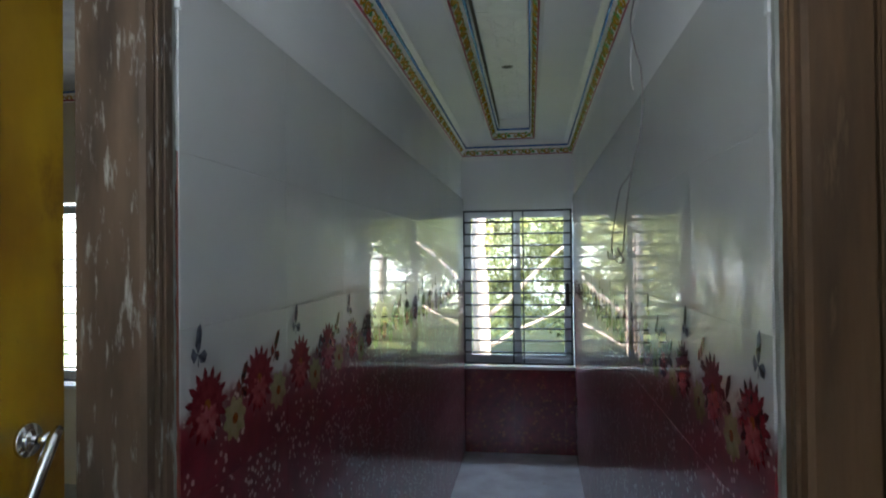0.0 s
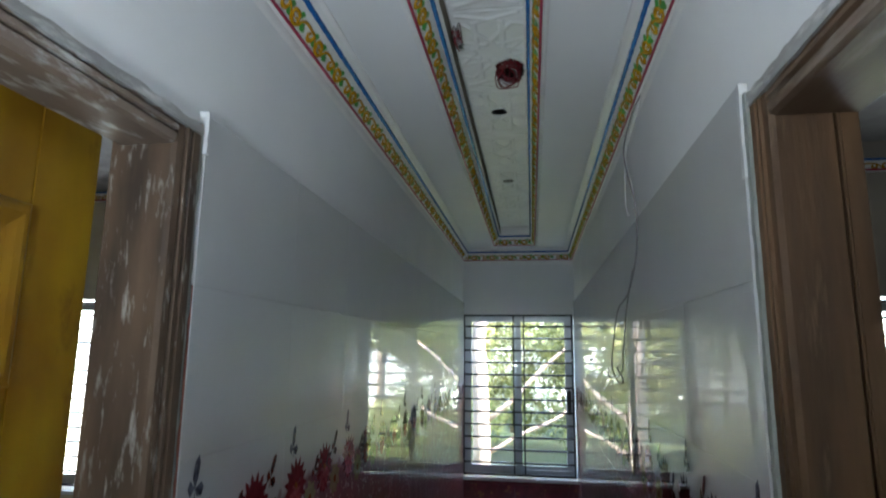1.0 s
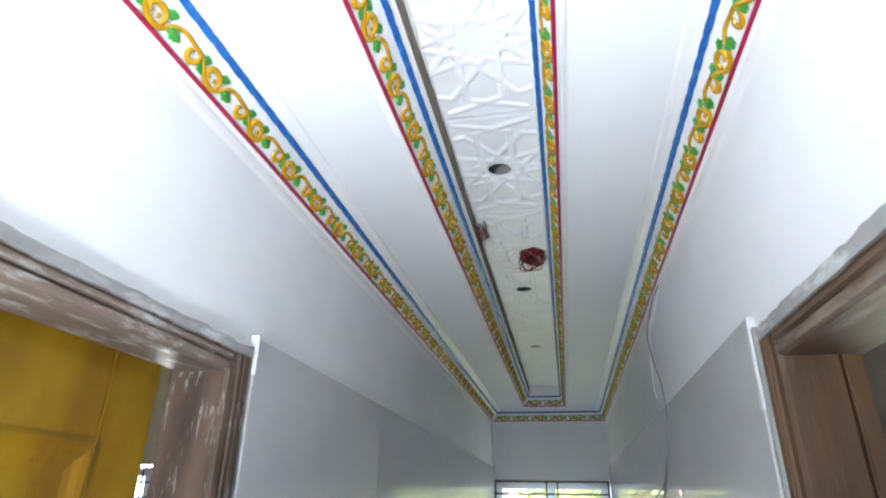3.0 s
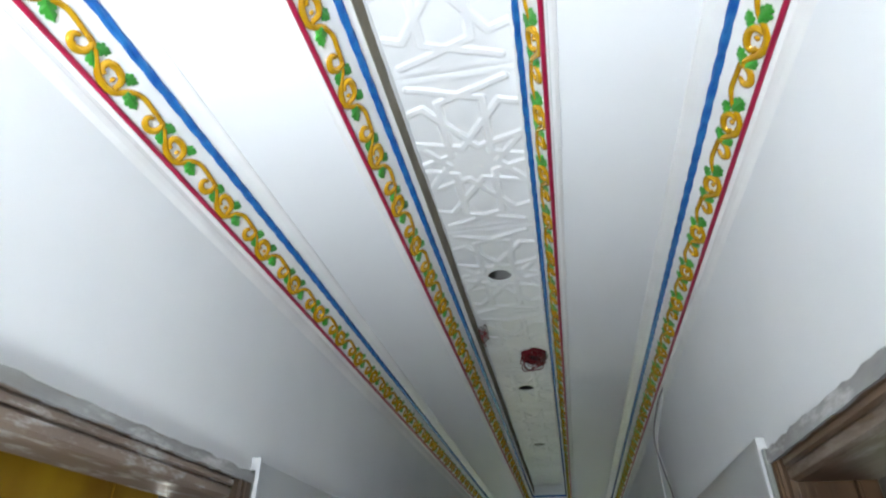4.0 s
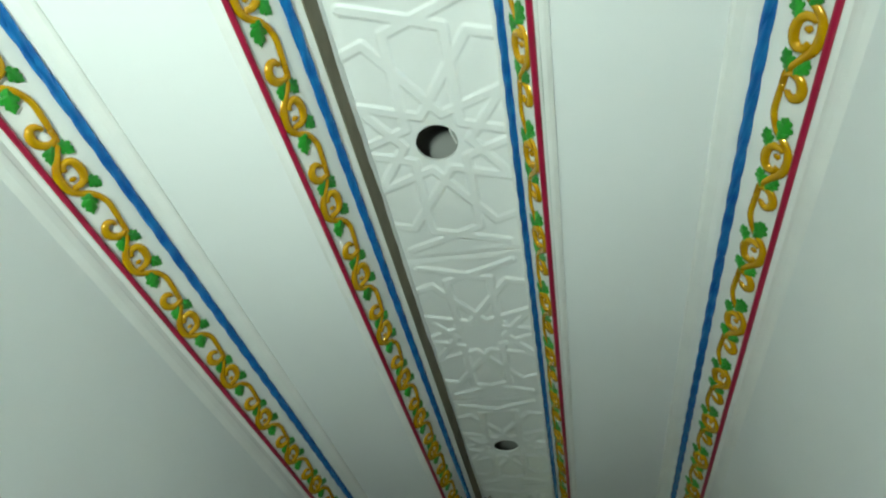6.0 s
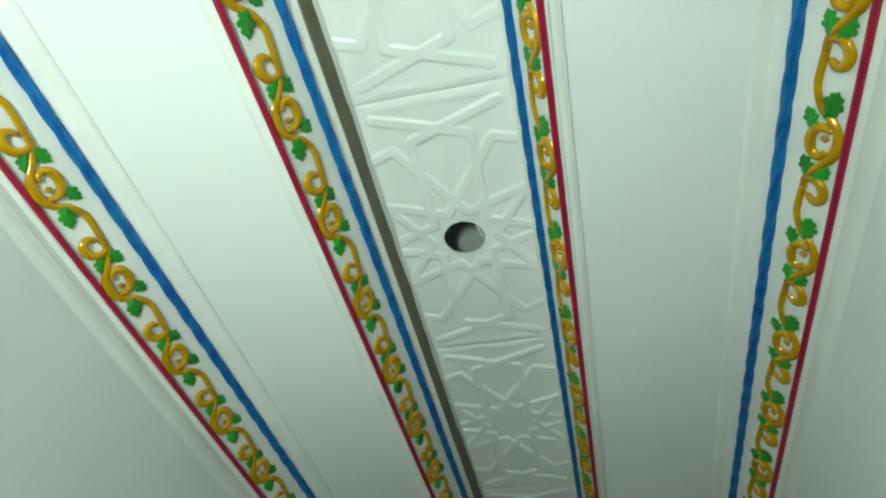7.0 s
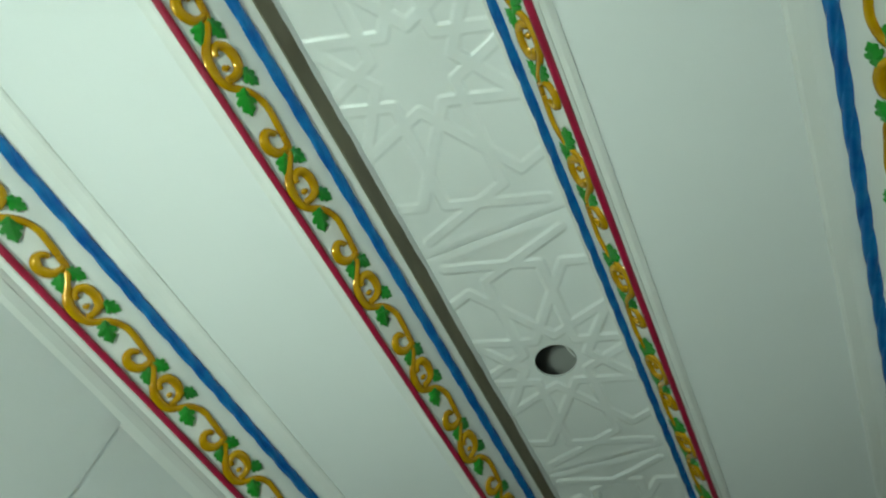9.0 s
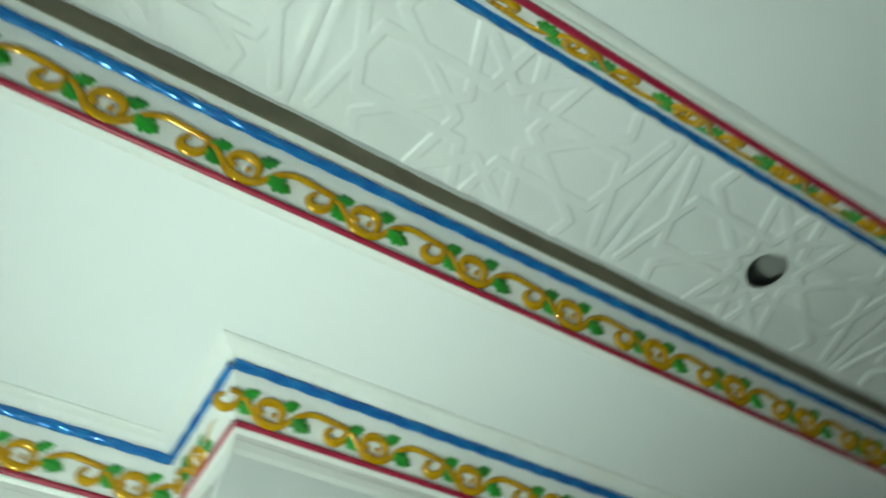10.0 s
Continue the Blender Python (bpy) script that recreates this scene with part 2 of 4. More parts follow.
    lk.new(bp.outputs[0], b.inputs["Coat Normal"])
    return m


M_TILE_G = tile_material("glazed_grey_tile", "grey")
M_TILE_F = tile_material("glazed_flower_tile", "flower")
M_TILE_C = tile_material("glazed_crimson_tile", "crimson")
M_TILE_P = tile_material("glazed_dark_crimson_tile", "plain")
M_PETAL_R = material("printed_red_petal", (0.22, 0.032, 0.040), 0.03, second=(0.14, 0.016, 0.024), scale=60, bump=0)
M_PETAL_P = material("printed_pink_petal", (0.40, 0.12, 0.13), 0.03, second=(0.28, 0.05, 0.06), scale=60, bump=0)
M_PETAL_Y = material("printed_cream_petal", (0.40, 0.37, 0.22), 0.03, second=(0.30, 0.29, 0.15), scale=50, bump=0)
M_HEART = material("printed_flower_heart", (0.30, 0.12, 0.02), 0.05, second=(0.20, 0.05, 0.02), scale=80, bump=0)
M_WING_B = material("printed_blue_wing", (0.045, 0.048, 0.07), 0.05, second=(0.20, 0.21, 0.27), scale=60, bump=0)
M_WING_D = material("printed_dark_wing", (0.05, 0.02, 0.02), 0.05, second=(0.22, 0.05, 0.03), scale=60, bump=0)


# ---- mesh helpers ----
def mesh_object(name, bm, mat, parent=None, smooth=False):
    me = bpy.data.meshes.new(name)
    bmesh.ops.recalc_face_normals(bm, faces=bm.faces)
    bm.to_mesh(me)
    bm.free()
    me.materials.append(mat)
    if smooth:
        for p in me.polygons:
            p.use_smooth = True
    ob = new(name, me)
    if parent:
        ob.parent = parent
    return ob


def part(name, bm, mat, parent, label="", smooth=False):
    ob = mesh_object(name, bm, mat, parent, smooth)
    if label:
        ob["label"] = label
    return ob


def shared(name, me, parent, matrix):
    ob = new(name, me)
    ob.parent = parent
    ob.matrix_basis = matrix
    return ob


def box(bm, x0, x1, y0, y1, z0, z1, bevel=0.0):
    vs = [bm.verts.new((x, y, z)) for x in (x0, x1) for y in (y0, y1) for z in (z0, z1)]
    fs = [bm.faces.new([vs[i] for i in q]) for q in ((0, 1, 3, 2), (4, 6, 7, 5), (0, 4, 5, 1), (2, 3, 7, 6), (0, 2, 6, 4), (1, 5, 7, 3))]
    if bevel:
        edges = list({e for f in fs for e in f.edges})
        bmesh.ops.bevel(bm, geom=edges, offset=bevel, segments=2, affect="EDGES", clamp_overlap=True)
    return bm


def boxes(*sizes, bevel=0.0):
    bm = bmesh.new()
    for s in sizes:
        box(bm, *s, bevel=bevel)
    return bm


def tube(bm, pts, radius, sides=8, taper=None, caps=True):
    """A round bar along pts. taper: radius at each point."""
    pts = [Vector(p) for p in pts]
    rings, up = [], None
    for i, p in enumerate(pts):
        d = (pts[min(i + 1, len(pts) - 1)] - pts[max(i - 1, 0)]).normalized()
        if up is None:
            up = d.orthogonal().normalized()
        up = (up - d * up.dot(d)).normalized()
        side = d.cross(up)
        r = taper[i] if taper else radius
        rings.append([bm.verts.new(p + (up * math.cos(a) + side * math.sin(a)) * r)
                      for a in (2 * math.pi * k / sides for k in range(sides))])
    for a, b in zip(rings, rings[1:]):
        for k in range(sides):
            bm.faces.new((a[k], a[(k + 1) % sides], b[(k + 1) % sides], b[k]))
    if caps:
        bm.faces.new(rings[0])
        bm.faces.new(rings[-1])
    return bm


def sweep(bm, profile, path, closed=False):
    """Carries a profile of (out, z) along a plan path, mitred; out is to the right of the way along the path."""
    n = len(path)
    rings = []
    for i, p in enumerate(path):
        p = Vector(p)
        before = (p - Vector(path[i - 1])).normalized() if i > 0 else None
        after = (Vector(path[i + 1]) - p).normalized() if i < n - 1 else None
        before, after = before or after, after or before
        na, nb = Vector((before.y, -before.x)), Vector((after.y, -after.x))
        mitre = (na + nb).normalized()
        mitre /= max(0.2, mitre.dot(na))
        rings.append([bm.verts.new((p.x + mitre.x * o, p.y + mitre.y * o, z)) for o, z in profile])
    for a, b in zip(rings, rings[1:]):
        for k in range(len(profile) - 1):
            bm.faces.new((a[k], a[k + 1], b[k + 1], b[k]))
    return bm


# ---- plan ----
XL = -0.60                       # plaster face, west wall of the passage


def xr(y):
    """Plaster face of the east wall, which runs slightly outwards."""
    return 0.337 + 0.0066 * y


YF, YJ, XJ = 5.0, -0.54, -0.845  # end wall, jog in the west wall, west wall behind the jog
ZC, ZP, SLAB = 2.68, 2.816, 3.02
YB = -1.08                       # back wall of the hall, unseen, added with an opening for the fill lamp


def structure(name, bm, mat, label, category):
    return tagged(mesh_object(name, bm, mat), label, category, "", "structure")


def east_box(bm, inner, outer, y0, y1, z0, z1):
    """A block of the east wall between two depths behind its skewed face."""
    vs = []
    for o in (inner, outer):
        for y in (y0, y1):
            for z in (z0, z1):
                vs.append(bm.verts.new((xr(y) + o, y, z)))
    for q in ((0, 1, 3, 2), (4, 6, 7, 5), (0, 4, 5, 1), (2, 3, 7, 6), (0, 2, 6, 4), (1, 5, 7, 3)):
        bm.faces.new([vs[i] for i in q])


structure("floor", boxes((-5.2, 4.2, -2.3, 5.2, -0.2, 0.0)), M_FLOOR, "pale dusty floor with brown stains", "floor")
# west wall with its doorway
structure("wall_west", boxes((-0.725, XL, 0.765, YF, 0, SLAB), (-0.725, XL, -0.20, 0.765, 2.19, SLAB),
                             (-0.725, XL, YJ, -0.20, 0, SLAB), (XJ, -0.725, YJ, YJ + 0.12, 0, SLAB)),
          M_PLASTER, "white painted plaster wall above glazed tiles", "wall")
structure("wall_west_hall", boxes((XJ - 0.12, XJ, -1.3, YJ + 0.12, 0, SLAB)), M_PLASTER, "white painted plaster wall of the hall", "wall")
# the old masonry leans a little outward above the door
for wall in (bpy.data.objects["wall_west"], bpy.data.objects["wall_west_hall"]):
    for v in wall.data.vertices:
        x, y, z = v.co
        if z > 2.1 and x > -0.97 and y < 0.76:
            west = x < -0.73
            v.co.x -= 0.008 if west else 0.009 * min(1, (0.765 - y) / 1.299)
            if abs(y - YJ) < 0.001:
                v.co.y += -0.015 if west else 0.006
bm = bmesh.new()
east_box(bm, 0, 0.125, 0.747, YF, 0, SLAB)
east_box(bm, 0, 0.125, -0.12, 0.747, 2.188, SLAB)
east_box(bm, 0, 0.125, YB, -0.12, 0, SLAB)
structure("wall_east", bm, M_PLASTER, "white painted plaster wall above glazed tiles", "wall")
structure("wall_north", boxes((-0.725, 0.50, YF, YF + 0.14, 0, 0.735), (-0.725, 0.50, YF, YF + 0.14, 2.115, SLAB),
                              (-0.725, -0.60, YF, YF + 0.14, 0.735, 2.115), (0.36, 0.50, YF, YF + 0.14, 0.735, 2.115)),
          M_PLASTER, "white painted end wall above the window", "wall")
# unseen wall, placed to close the hall and hold the fill lamp's opening
structure("wall_south", boxes((XJ, -0.40, YB - 0.12, YB, 0, SLAB), (-0.18, 0.45, YB - 0.12, YB, 0, SLAB), (-0.40, -0.18, YB - 0.12, YB, 1.73, SLAB), (-0.40, -0.18, YB - 0.12, YB, 0, 1.43)),
          M_PLASTER, "unseen white back wall with an opening added for the fill lamp", "wall")
# ceiling: flat boards round the recess, slab above
RX0, RX1, RY0, RY1 = -0.3225, 0.0555, YB, 4.665
structure("ceiling", boxes((XL - 0.3, RX0, YB, YF, ZC, ZC + 0.02), (RX1, 0.46, YB, YF, ZC, ZC + 0.02),
                           (RX0, RX1, RY1, YF, ZC, ZC + 0.02)),
          M_CEILING, "flat white painted false ceiling", "ceiling")
structure("slab", boxes((-5.2, 4.2, -2.3, 5.14, SLAB, SLAB + 0.15)), M_CONCRETE, "grey concrete slab above the ceiling", "ceiling")

# recess panels with strapwork relief and round lamp holes
PX0, PX1, PITCH, PC = -0.243, -0.010, 0.5265, 0.136
HOLES = (0, 2, 4, 6)


structure("recess_soffit", boxes((PX0 - 0.05, PX1 + 0.05, RY0, 1.70, ZP + 0.072, ZP + 0.087)), M_SOFFIT, "grey board above the recess panels", "ceiling")


D_STRAP, R_PETAL, R_APEX = 0.0445, 0.197, 0.2065   # strap lines' distance from the star's centre, petal shoulder and petal tip


def turned(p, deg):
    c, s = math.cos(radians(deg)), math.sin(radians(deg))
    return p[0] * c + p[1] * s, p[1] * c - p[0] * s


def strapwork():
    """Centre lines of one panel: ten crossing petals round a ten-pointed star, their tips running on to the seams."""
    reach = math.sqrt(R_PETAL ** 2 - D_STRAP ** 2)
    notch = D_STRAP * math.tan(radians(36))
    rise = R_APEX - reach
    out = []
    for k in range(10):
        for s in (-1, 1):
            out.append((turned((s * D_STRAP, notch), 36 * k), turned((s * D_STRAP, reach), 36 * k)))
            run = 3.1 if k in (0, 5) else 1.0
            out.append((turned((s * D_STRAP, reach), 36 * k), turned((s * D_STRAP * (1 - run), reach + rise * run), 36 * k)))
    return out


STRAPS = strapwork()


def strap_height(x, y, flat=0.0062, base=0.0096):
    """Height of the straps over the ground of a panel, at points about its centre."""
    best = np.full(x.shape, 1.0)
    for (ax, ay), (bx, by) in STRAPS:
        dx, dy = bx - ax, by - ay
        f = np.clip(((x - ax) * dx + (y - ay) * dy) / (dx * dx + dy * dy), 0, 1)
        best = np.minimum(best, np.hypot(x - ax - f * dx, y - ay - f * dy))
    f = np.clip((base - best) / (base - flat), 0, 1)
    return f * f * (3 - 2 * f)


def panel_piece(k, opening):
    """One moulded panel as a fine relief sheet, with an opening whose outline is opening(angle) about a centre."""
    yc, xc = PC + PITCH * k, (PX0 + PX1) / 2
    y0, y1 = max(yc - PITCH / 2, RY0), min(yc + PITCH / 2, RY1 - 0.06)
    if y1 - y0 < 0.05:
        return
    step = 0.0022 if k < 2 else 0.0034
    nx, ny = round((PX1 - PX0 + 0.02) / step), round((y1 - y0) / step)
    gx, gy = np.meshgrid(np.linspace(PX0 - 0.01, PX1 + 0.01, nx + 1), np.linspace(y0, y1, ny + 1))
    high = (0.0018 if k < 0 else 0.0026 if k == 0 else 0.0040) * strap_height(gx - xc, gy - yc)
    seam = np.minimum(gy - y0, y1 - gy)
    high += 0.0016 * np.exp(-((seam - 0.012) / 0.006) ** 2) * (0.6 + 0.4 * np.sin(gx * 60 + k)) - 0.0012 * np.exp(-(seam / 0.0022) ** 2)
    high += 0.0007 * np.sin(gx * 31 + k * 2.1) * np.sin(gy * 23 + k) + 0.0004 * np.sin(gx * 83 + gy * 61)
    z = ZP - high
    inside = np.zeros(gx.shape, bool)
    if opening:
        (cx, cy), rim = opening
        ang = np.arctan2(gy - cy, gx - cx)
        r, edge = np.hypot(gx - cx, gy - cy), rim(ang)
        inside = r < edge
    keep = ~(inside[:-1, :-1] & inside[1:, :-1] & inside[:-1, 1:] & inside[1:, 1:])
    if opening:
        gx, gy = np.where(inside, cx + edge * np.cos(ang), gx), np.where(inside, cy + edge * np.sin(ang), gy)
        z = np.where(inside, ZP, z)
    verts = np.stack([gx, gy, z], -1).reshape(-1, 3)
    idx = np.arange(gx.size).reshape(gx.shape)
    quads = np.stack([idx[:-1, :-1], idx[1:, :-1], idx[1:, 1:], idx[:-1, 1:]], -1)[keep]
    bm = bmesh.new()
    vs = [bm.verts.new(v) for v in verts.tolist()]
    for q in quads.tolist():
        bm.faces.new([vs[i] for i in q]).smooth = True
    if opening:
        # the cut edge of the board
        flat_inside = inside.reshape(-1)
        marked = {vs[i] for i in np.nonzero(flat_inside)[0].tolist()}
        rims = [e for e in bm.edges if len(e.link_faces) == 1 and e.verts[0] in marked and e.verts[1] in marked]
        up = {}
        for e in rims:
            for v in e.verts:
                if v not in up:
                    up[v] = bm.verts.new((v.co.x, v.co.y, ZP + 0.004))
        for e in rims:
            a, b = e.verts
            bm.faces.new((a, b, up[b], up[a]))
    bmesh.ops.delete(bm, geom=[v for v in bm.verts if not v.link_faces], context="VERTS")
    for f in bm.faces:
        if f.normal.z > 0.5:
            f.normal_flip()
    me = bpy.data.meshes.new("moulded_panel")
    bm.to_mesh(me)
    bm.free()
    me.materials.append(M_PANEL)
    ob = new("moulded_panel", me)
    ob.parent = ceiling_panels


ceiling_panels = tagged(new("ceiling_panel"), "moulded white plaster panels with star strapwork and round lamp holes", "ceiling", "", "structure")
for k in range(-5, 9):
    if k in HOLES:
        panel_piece(k, (((PX0 + PX1) / 2, PC + PITCH * k), lambda a: 0.0345 + 0 * a))
    elif k == 3:   # torn opening for the wire bundle
        panel_piece(k, ((-0.066, 1.865), lambda a: 1 / np.sqrt((np.cos(a) / 0.054) ** 2 + (np.sin(a) / 0.098) ** 2) * (1 + 0.05 * np.sin(5 * a) + 0.04 * np.cos(8 * a))))
    else:
        panel_piece(k, None)
# west edge coloured darker than the white east and end edges
structure("recess_edge", boxes((PX0 - 0.012, PX0 + 0.001, RY0, RY1 - 0.06, 2.752, ZP + 0.002)), M_EDGE, "grey-brown west edge of the recess", "trim")
structure("recess_edge", boxes((PX1 - 0.001, PX1 + 0.012, RY0, RY1 - 0.06, 2.752, ZP + 0.002), (PX0 + 0.001, PX1 - 0.001, RY1 - 0.062, RY1 - 0.055, 2.752, ZP + 0.002)), M_MOULD, "white plastered edge of the recess", "trim")
# ragged plaster smeared down from the panels onto the dark edge
smear_rnd = random.Random(21)
bm = bmesh.new()
low, rows = 0.012, []
for i in range(int((RY1 - 0.06 - RY0) / 0.012)):
    low = min(0.018, max(0.006, low + smear_rnd.uniform(-0.0022, 0.0022)))
    y = RY0 + i * 0.012
    rows.append([bm.verts.new(p) for p in ((PX0 + 0.0012, y, ZP - low), (PX0 + 0.0028, y, ZP - low + 0.002), (PX0 + 0.0045, y, ZP + 0.002))])
for a, b in zip(rows, rows[1:]):
    for k in range(2):
        bm.faces.new((a[k], a[k + 1], b[k + 1], b[k]))
structure("plaster_smear", bm, M_PANEL, "uneven white plaster smeared along the dark recess edge", "trim")

# ---- painted cornices ----
UNIT = 0.1605


def relief(bm, pts, widths, high):
    """A rounded ribbon lying on the strip (u, v), swelling by widths."""
    rings = []
    for i, (u, v) in enumerate(pts):
        a, b = pts[max(i - 1, 0)], pts[min(i + 1, len(pts) - 1)]
        d = math.hypot(b[0] - a[0], b[1] - a[1]) or 1
        nx, ny = -(b[1] - a[1]) / d, (b[0] - a[0]) / d
        w = widths[i]
        rings.append([bm.verts.new((u + nx * w * s, v + ny * w * s, h * high * (0.6 + 60 * w))) for s, h in
                      ((-1, -0.1), (-0.75, 0.62), (0, 1), (0.75, 0.62), (1, -0.1))])
    for a, b in zip(rings, rings[1:]):
        for k in range(4):
            bm.faces.new((a[k], a[k + 1], b[k + 1], b[k]))
    bm.faces.new(rings[0])
    bm.faces.new(rings[-1])


def smooth_path(nodes, steps=5):
    out = []
    for i in range(1, len(nodes) - 2):
        p = [np.array(nodes[i + k]) for k in (-1, 0, 1, 2)]
        for t in np.arange(0, 1, 1 / steps):
            out.append(tuple(0.5 * (2 * p[1] + (p[2] - p[0]) * t + (2 * p[0] - 5 * p[1] + 4 * p[2] - p[3]) * t * t
                                    + (3 * p[1] - p[0] - 3 * p[2] + p[3]) * t ** 3)))
    out.append(tuple(nodes[-2]))
    return out


SPAN = 0.073   # from the red bead to the blue rope


def scroll_mesh():
    bm = bmesh.new()
    uv = lambda u, v: (u * UNIT, v * SPAN)
    stem = [(-0.47, 0.555), (-0.38, 0.53), (-0.28, 0.50), (-0.17, 0.33), (-0.08, 0.18), (0.04, 0.12), (0.15, 0.20), (0.25, 0.44), (0.38, 0.56), (0.53, 0.55), (0.62, 0.53), (0.72, 0.50)]
    path = [uv(*p) for p in smooth_path(stem)]
    relief(bm, path, [0.0043 + 0.0022 * math.exp(-((u / UNIT) / 0.13) ** 2) for u, v in path], 0.0042)
    # open hook that turns back under the arch
    hook = smooth_path([(-0.36, 0.56), (-0.305, 0.50), (-0.285, 0.39), (-0.305, 0.27), (-0.37, 0.19), (-0.435, 0.22), (-0.46, 0.31), (-0.435, 0.40), (-0.41, 0.42), (-0.40, 0.41)], 4)
    hook = [uv(*p) for p in hook]
    n = len(hook) - 1
    relief(bm, hook, [0.0034 + 0.0028 * math.sin(math.pi * min(1, 1.1 * i / n)) for i in range(n + 1)], 0.0050)
    # closed egg-shaped curl on the stem's trough
    curl = smooth_path([(0.05, 0.11), (0.105, 0.22), (0.12, 0.36), (0.09, 0.49), (0.01, 0.54), (-0.07, 0.50), (-0.10, 0.40), (-0.085, 0.31), (-0.045, 0.28), (-0.03, 0.28)], 4)
    curl = [uv(*p) for p in curl]
    n = len(curl) - 1
    relief(bm, curl, [0.0040 + 0.0022 * math.sin(math.pi * min(1, 1.1 * i / n)) for i in range(n + 1)], 0.0050)
    relief(bm, [uv(0.03, 0.27), uv(0.045, 0.31), uv(0.045, 0.37)], [0.0024, 0.0040, 0.0022], 0.0046)
    me = bpy.data.meshes.new("vine_scroll")
    bmesh.ops.recalc_face_normals(bm, faces=bm.faces)
    bm.to_mesh(me)
    bm.free()
    me.materials.append(M_GOLD)
    for p in me.polygons:
        p.use_smooth = True
    return me


def leaf_mesh():
    """A lobed leaf with a raised midrib, tip towards +u."""
    bm = bmesh.new()
    edge = [(0, 0.0), (0.10, 0.26), (0.24, 0.36), (0.27, 0.24), (0.45, 0.44), (0.58, 0.40), (0.58, 0.24), (0.76, 0.30), (0.84, 0.16), (1.0, 0.0)]
    rib = [bm.verts.new((u, 0, 0.16 * (1 - u * 0.7))) for u, _ in edge]
    for s in (1, -1):
        side = [bm.verts.new((u, s * v * 0.8, 0.03)) for u, v in edge[1:-1]]
        low = [bm.verts.new((u, s * v * 0.8, -0.03)) for u, v in edge[1:-1]]
        full = [rib[0]] + side + [rib[-1]]
        for k in range(len(edge) - 1):
            q = [rib[k], rib[k + 1], full[k + 1], full[k]]
            q = [v for i, v in enumerate(q) if v not in q[:i]]
            if len(q) > 2:
                bm.faces.new(q)
        for k in range(len(side) - 1):
            bm.faces.new((side[k], side[k + 1], low[k + 1], low[k]))
    me = bpy.data.meshes.new("leaf")
    bmesh.ops.recalc_face_normals(bm, faces=bm.faces)
    bm.to_mesh(me)
    bm.free()
    me.materials.append(M_LEAF)
    return me


SCROLL, LEAF = scroll_mesh(), leaf_mesh()
LEAVES = ((-0.285, 0.37, -32, 0.027), (-0.275, 0.47, 24, 0.027), (0.09, 0.52, 22, 0.026), (0.20, 0.36, -16, 0.033))


def strip_matrix(origin, along, across):
    u, v = Vector(along).normalized(), Vector(across).normalized()
    w = u.cross(v)
    m = Matrix((u, v, w)).transposed().to_4x4()
    m.translation = origin
    return m


def vine(parent, start, along, across, first, count, stretch=1.0):
    """Scroll units and their leaves along one run of cornice."""
    base = strip_matrix(start, along, across)
    for k in range(count):
        m = base @ Matrix.Translation((first + k * UNIT, 0, 0.0008)) @ Matrix.Diagonal((1, stretch, 1, 1))
        shared("vine_scroll", SCROLL, parent, m)
        for u, v, turn, size in LEAVES:
            shared("leaf", LEAF, parent, m @ Matrix.Translation((u * UNIT, v * SPAN, 0)) @ pose(0, 0, 0, 0, 0, turn + random.uniform(-6, 6))
                   @ Matrix.Diagonal((size, size, size, 1)))


def rope(parent, a, b, radius=0.0076, twist=0.050):
    """Twisted blue cord along the cornice."""
    a, b = Vector(a), Vector(b)
    d = (b - a).normalized()
    p, q = d.orthogonal().normalized(), None
    q = d.cross(p)
    n, sides = max(6, int((b - a).length / 0.004)), 24
    verts, faces = [], []
    for i in range(n + 1):
        s = (b - a).length * i / n
        c = a + d * s
        for k in range(sides):
            t = 2 * math.pi * k / sides
            r = radius * (0.83 + 0.22 * abs(math.cos(1.5 * t - math.pi * s / twist)) ** 0.8)
            v = c + (p * math.cos(t) + q * math.sin(t)) * r
            verts.append(v[:])
    for i in range(n):
        for k in range(sides):
            faces.append((i * sides + k, i * sides + (k + 1) % sides, (i + 1) * sides + (k + 1) % sides, (i + 1) * sides + k))
    me = bpy.data.meshes.new("blue_rope")
    me.from_pydata(verts, [], faces)
    me.materials.append(M_BLUE)
    ob = new("blue_rope", me)
    ob.parent = parent


def bead(parent, a, b, radius=0.0044):
    bm = bmesh.new()
    tube(bm, [a, b], radius, 10, caps=False)
    part("red_bead", bm, M_RED, parent, smooth=True)


# wall cornice: profile of distance from the wall and height
OUT = [(-0.001, 2.545), (0.0035, 2.560), (0.0048, 2.572), (0.0042, 2.574), (0.0042, 2.582), (0.0085, 2.586), (0.014, 2.600), (0.044, 2.655), (0.050, 2.664),
       (0.058, 2.667), (0.066, 2.671), (0.078, 2.6735), (0.081, 2.6765), (0.081, 2.684)]
RED_O, BLUE_O = (0.0115, 2.592), (0.0465, 2.659)
STEP = Vector((BLUE_O[0] - RED_O[0], BLUE_O[1] - RED_O[1]))
SO = STEP.length / SPAN
path = [(XJ - 0.008, YB), (XJ - 0.008, YJ - 0.015), (XL - 0.009, YJ + 0.006), (XL, 0.765), (XL, YF), (xr(YF), YF), (xr(YB), YB)]
cornice = structure("cornice", sweep(bmesh.new(), OUT, path), M_MOULD,
                    "white plaster wall cornice with painted gold vine, red bead and blue rope", "cornice")


def inset(path, o, z):
    bm = bmesh.new()
    sweep(bm, [(o, z), (o, z + 0.001)], path)
    bm.verts.ensure_lookup_table()
    pts = [v.co.copy() for v in bm.verts if abs(v.co.z - z) < 1e-6]
    bm.free()
    return pts


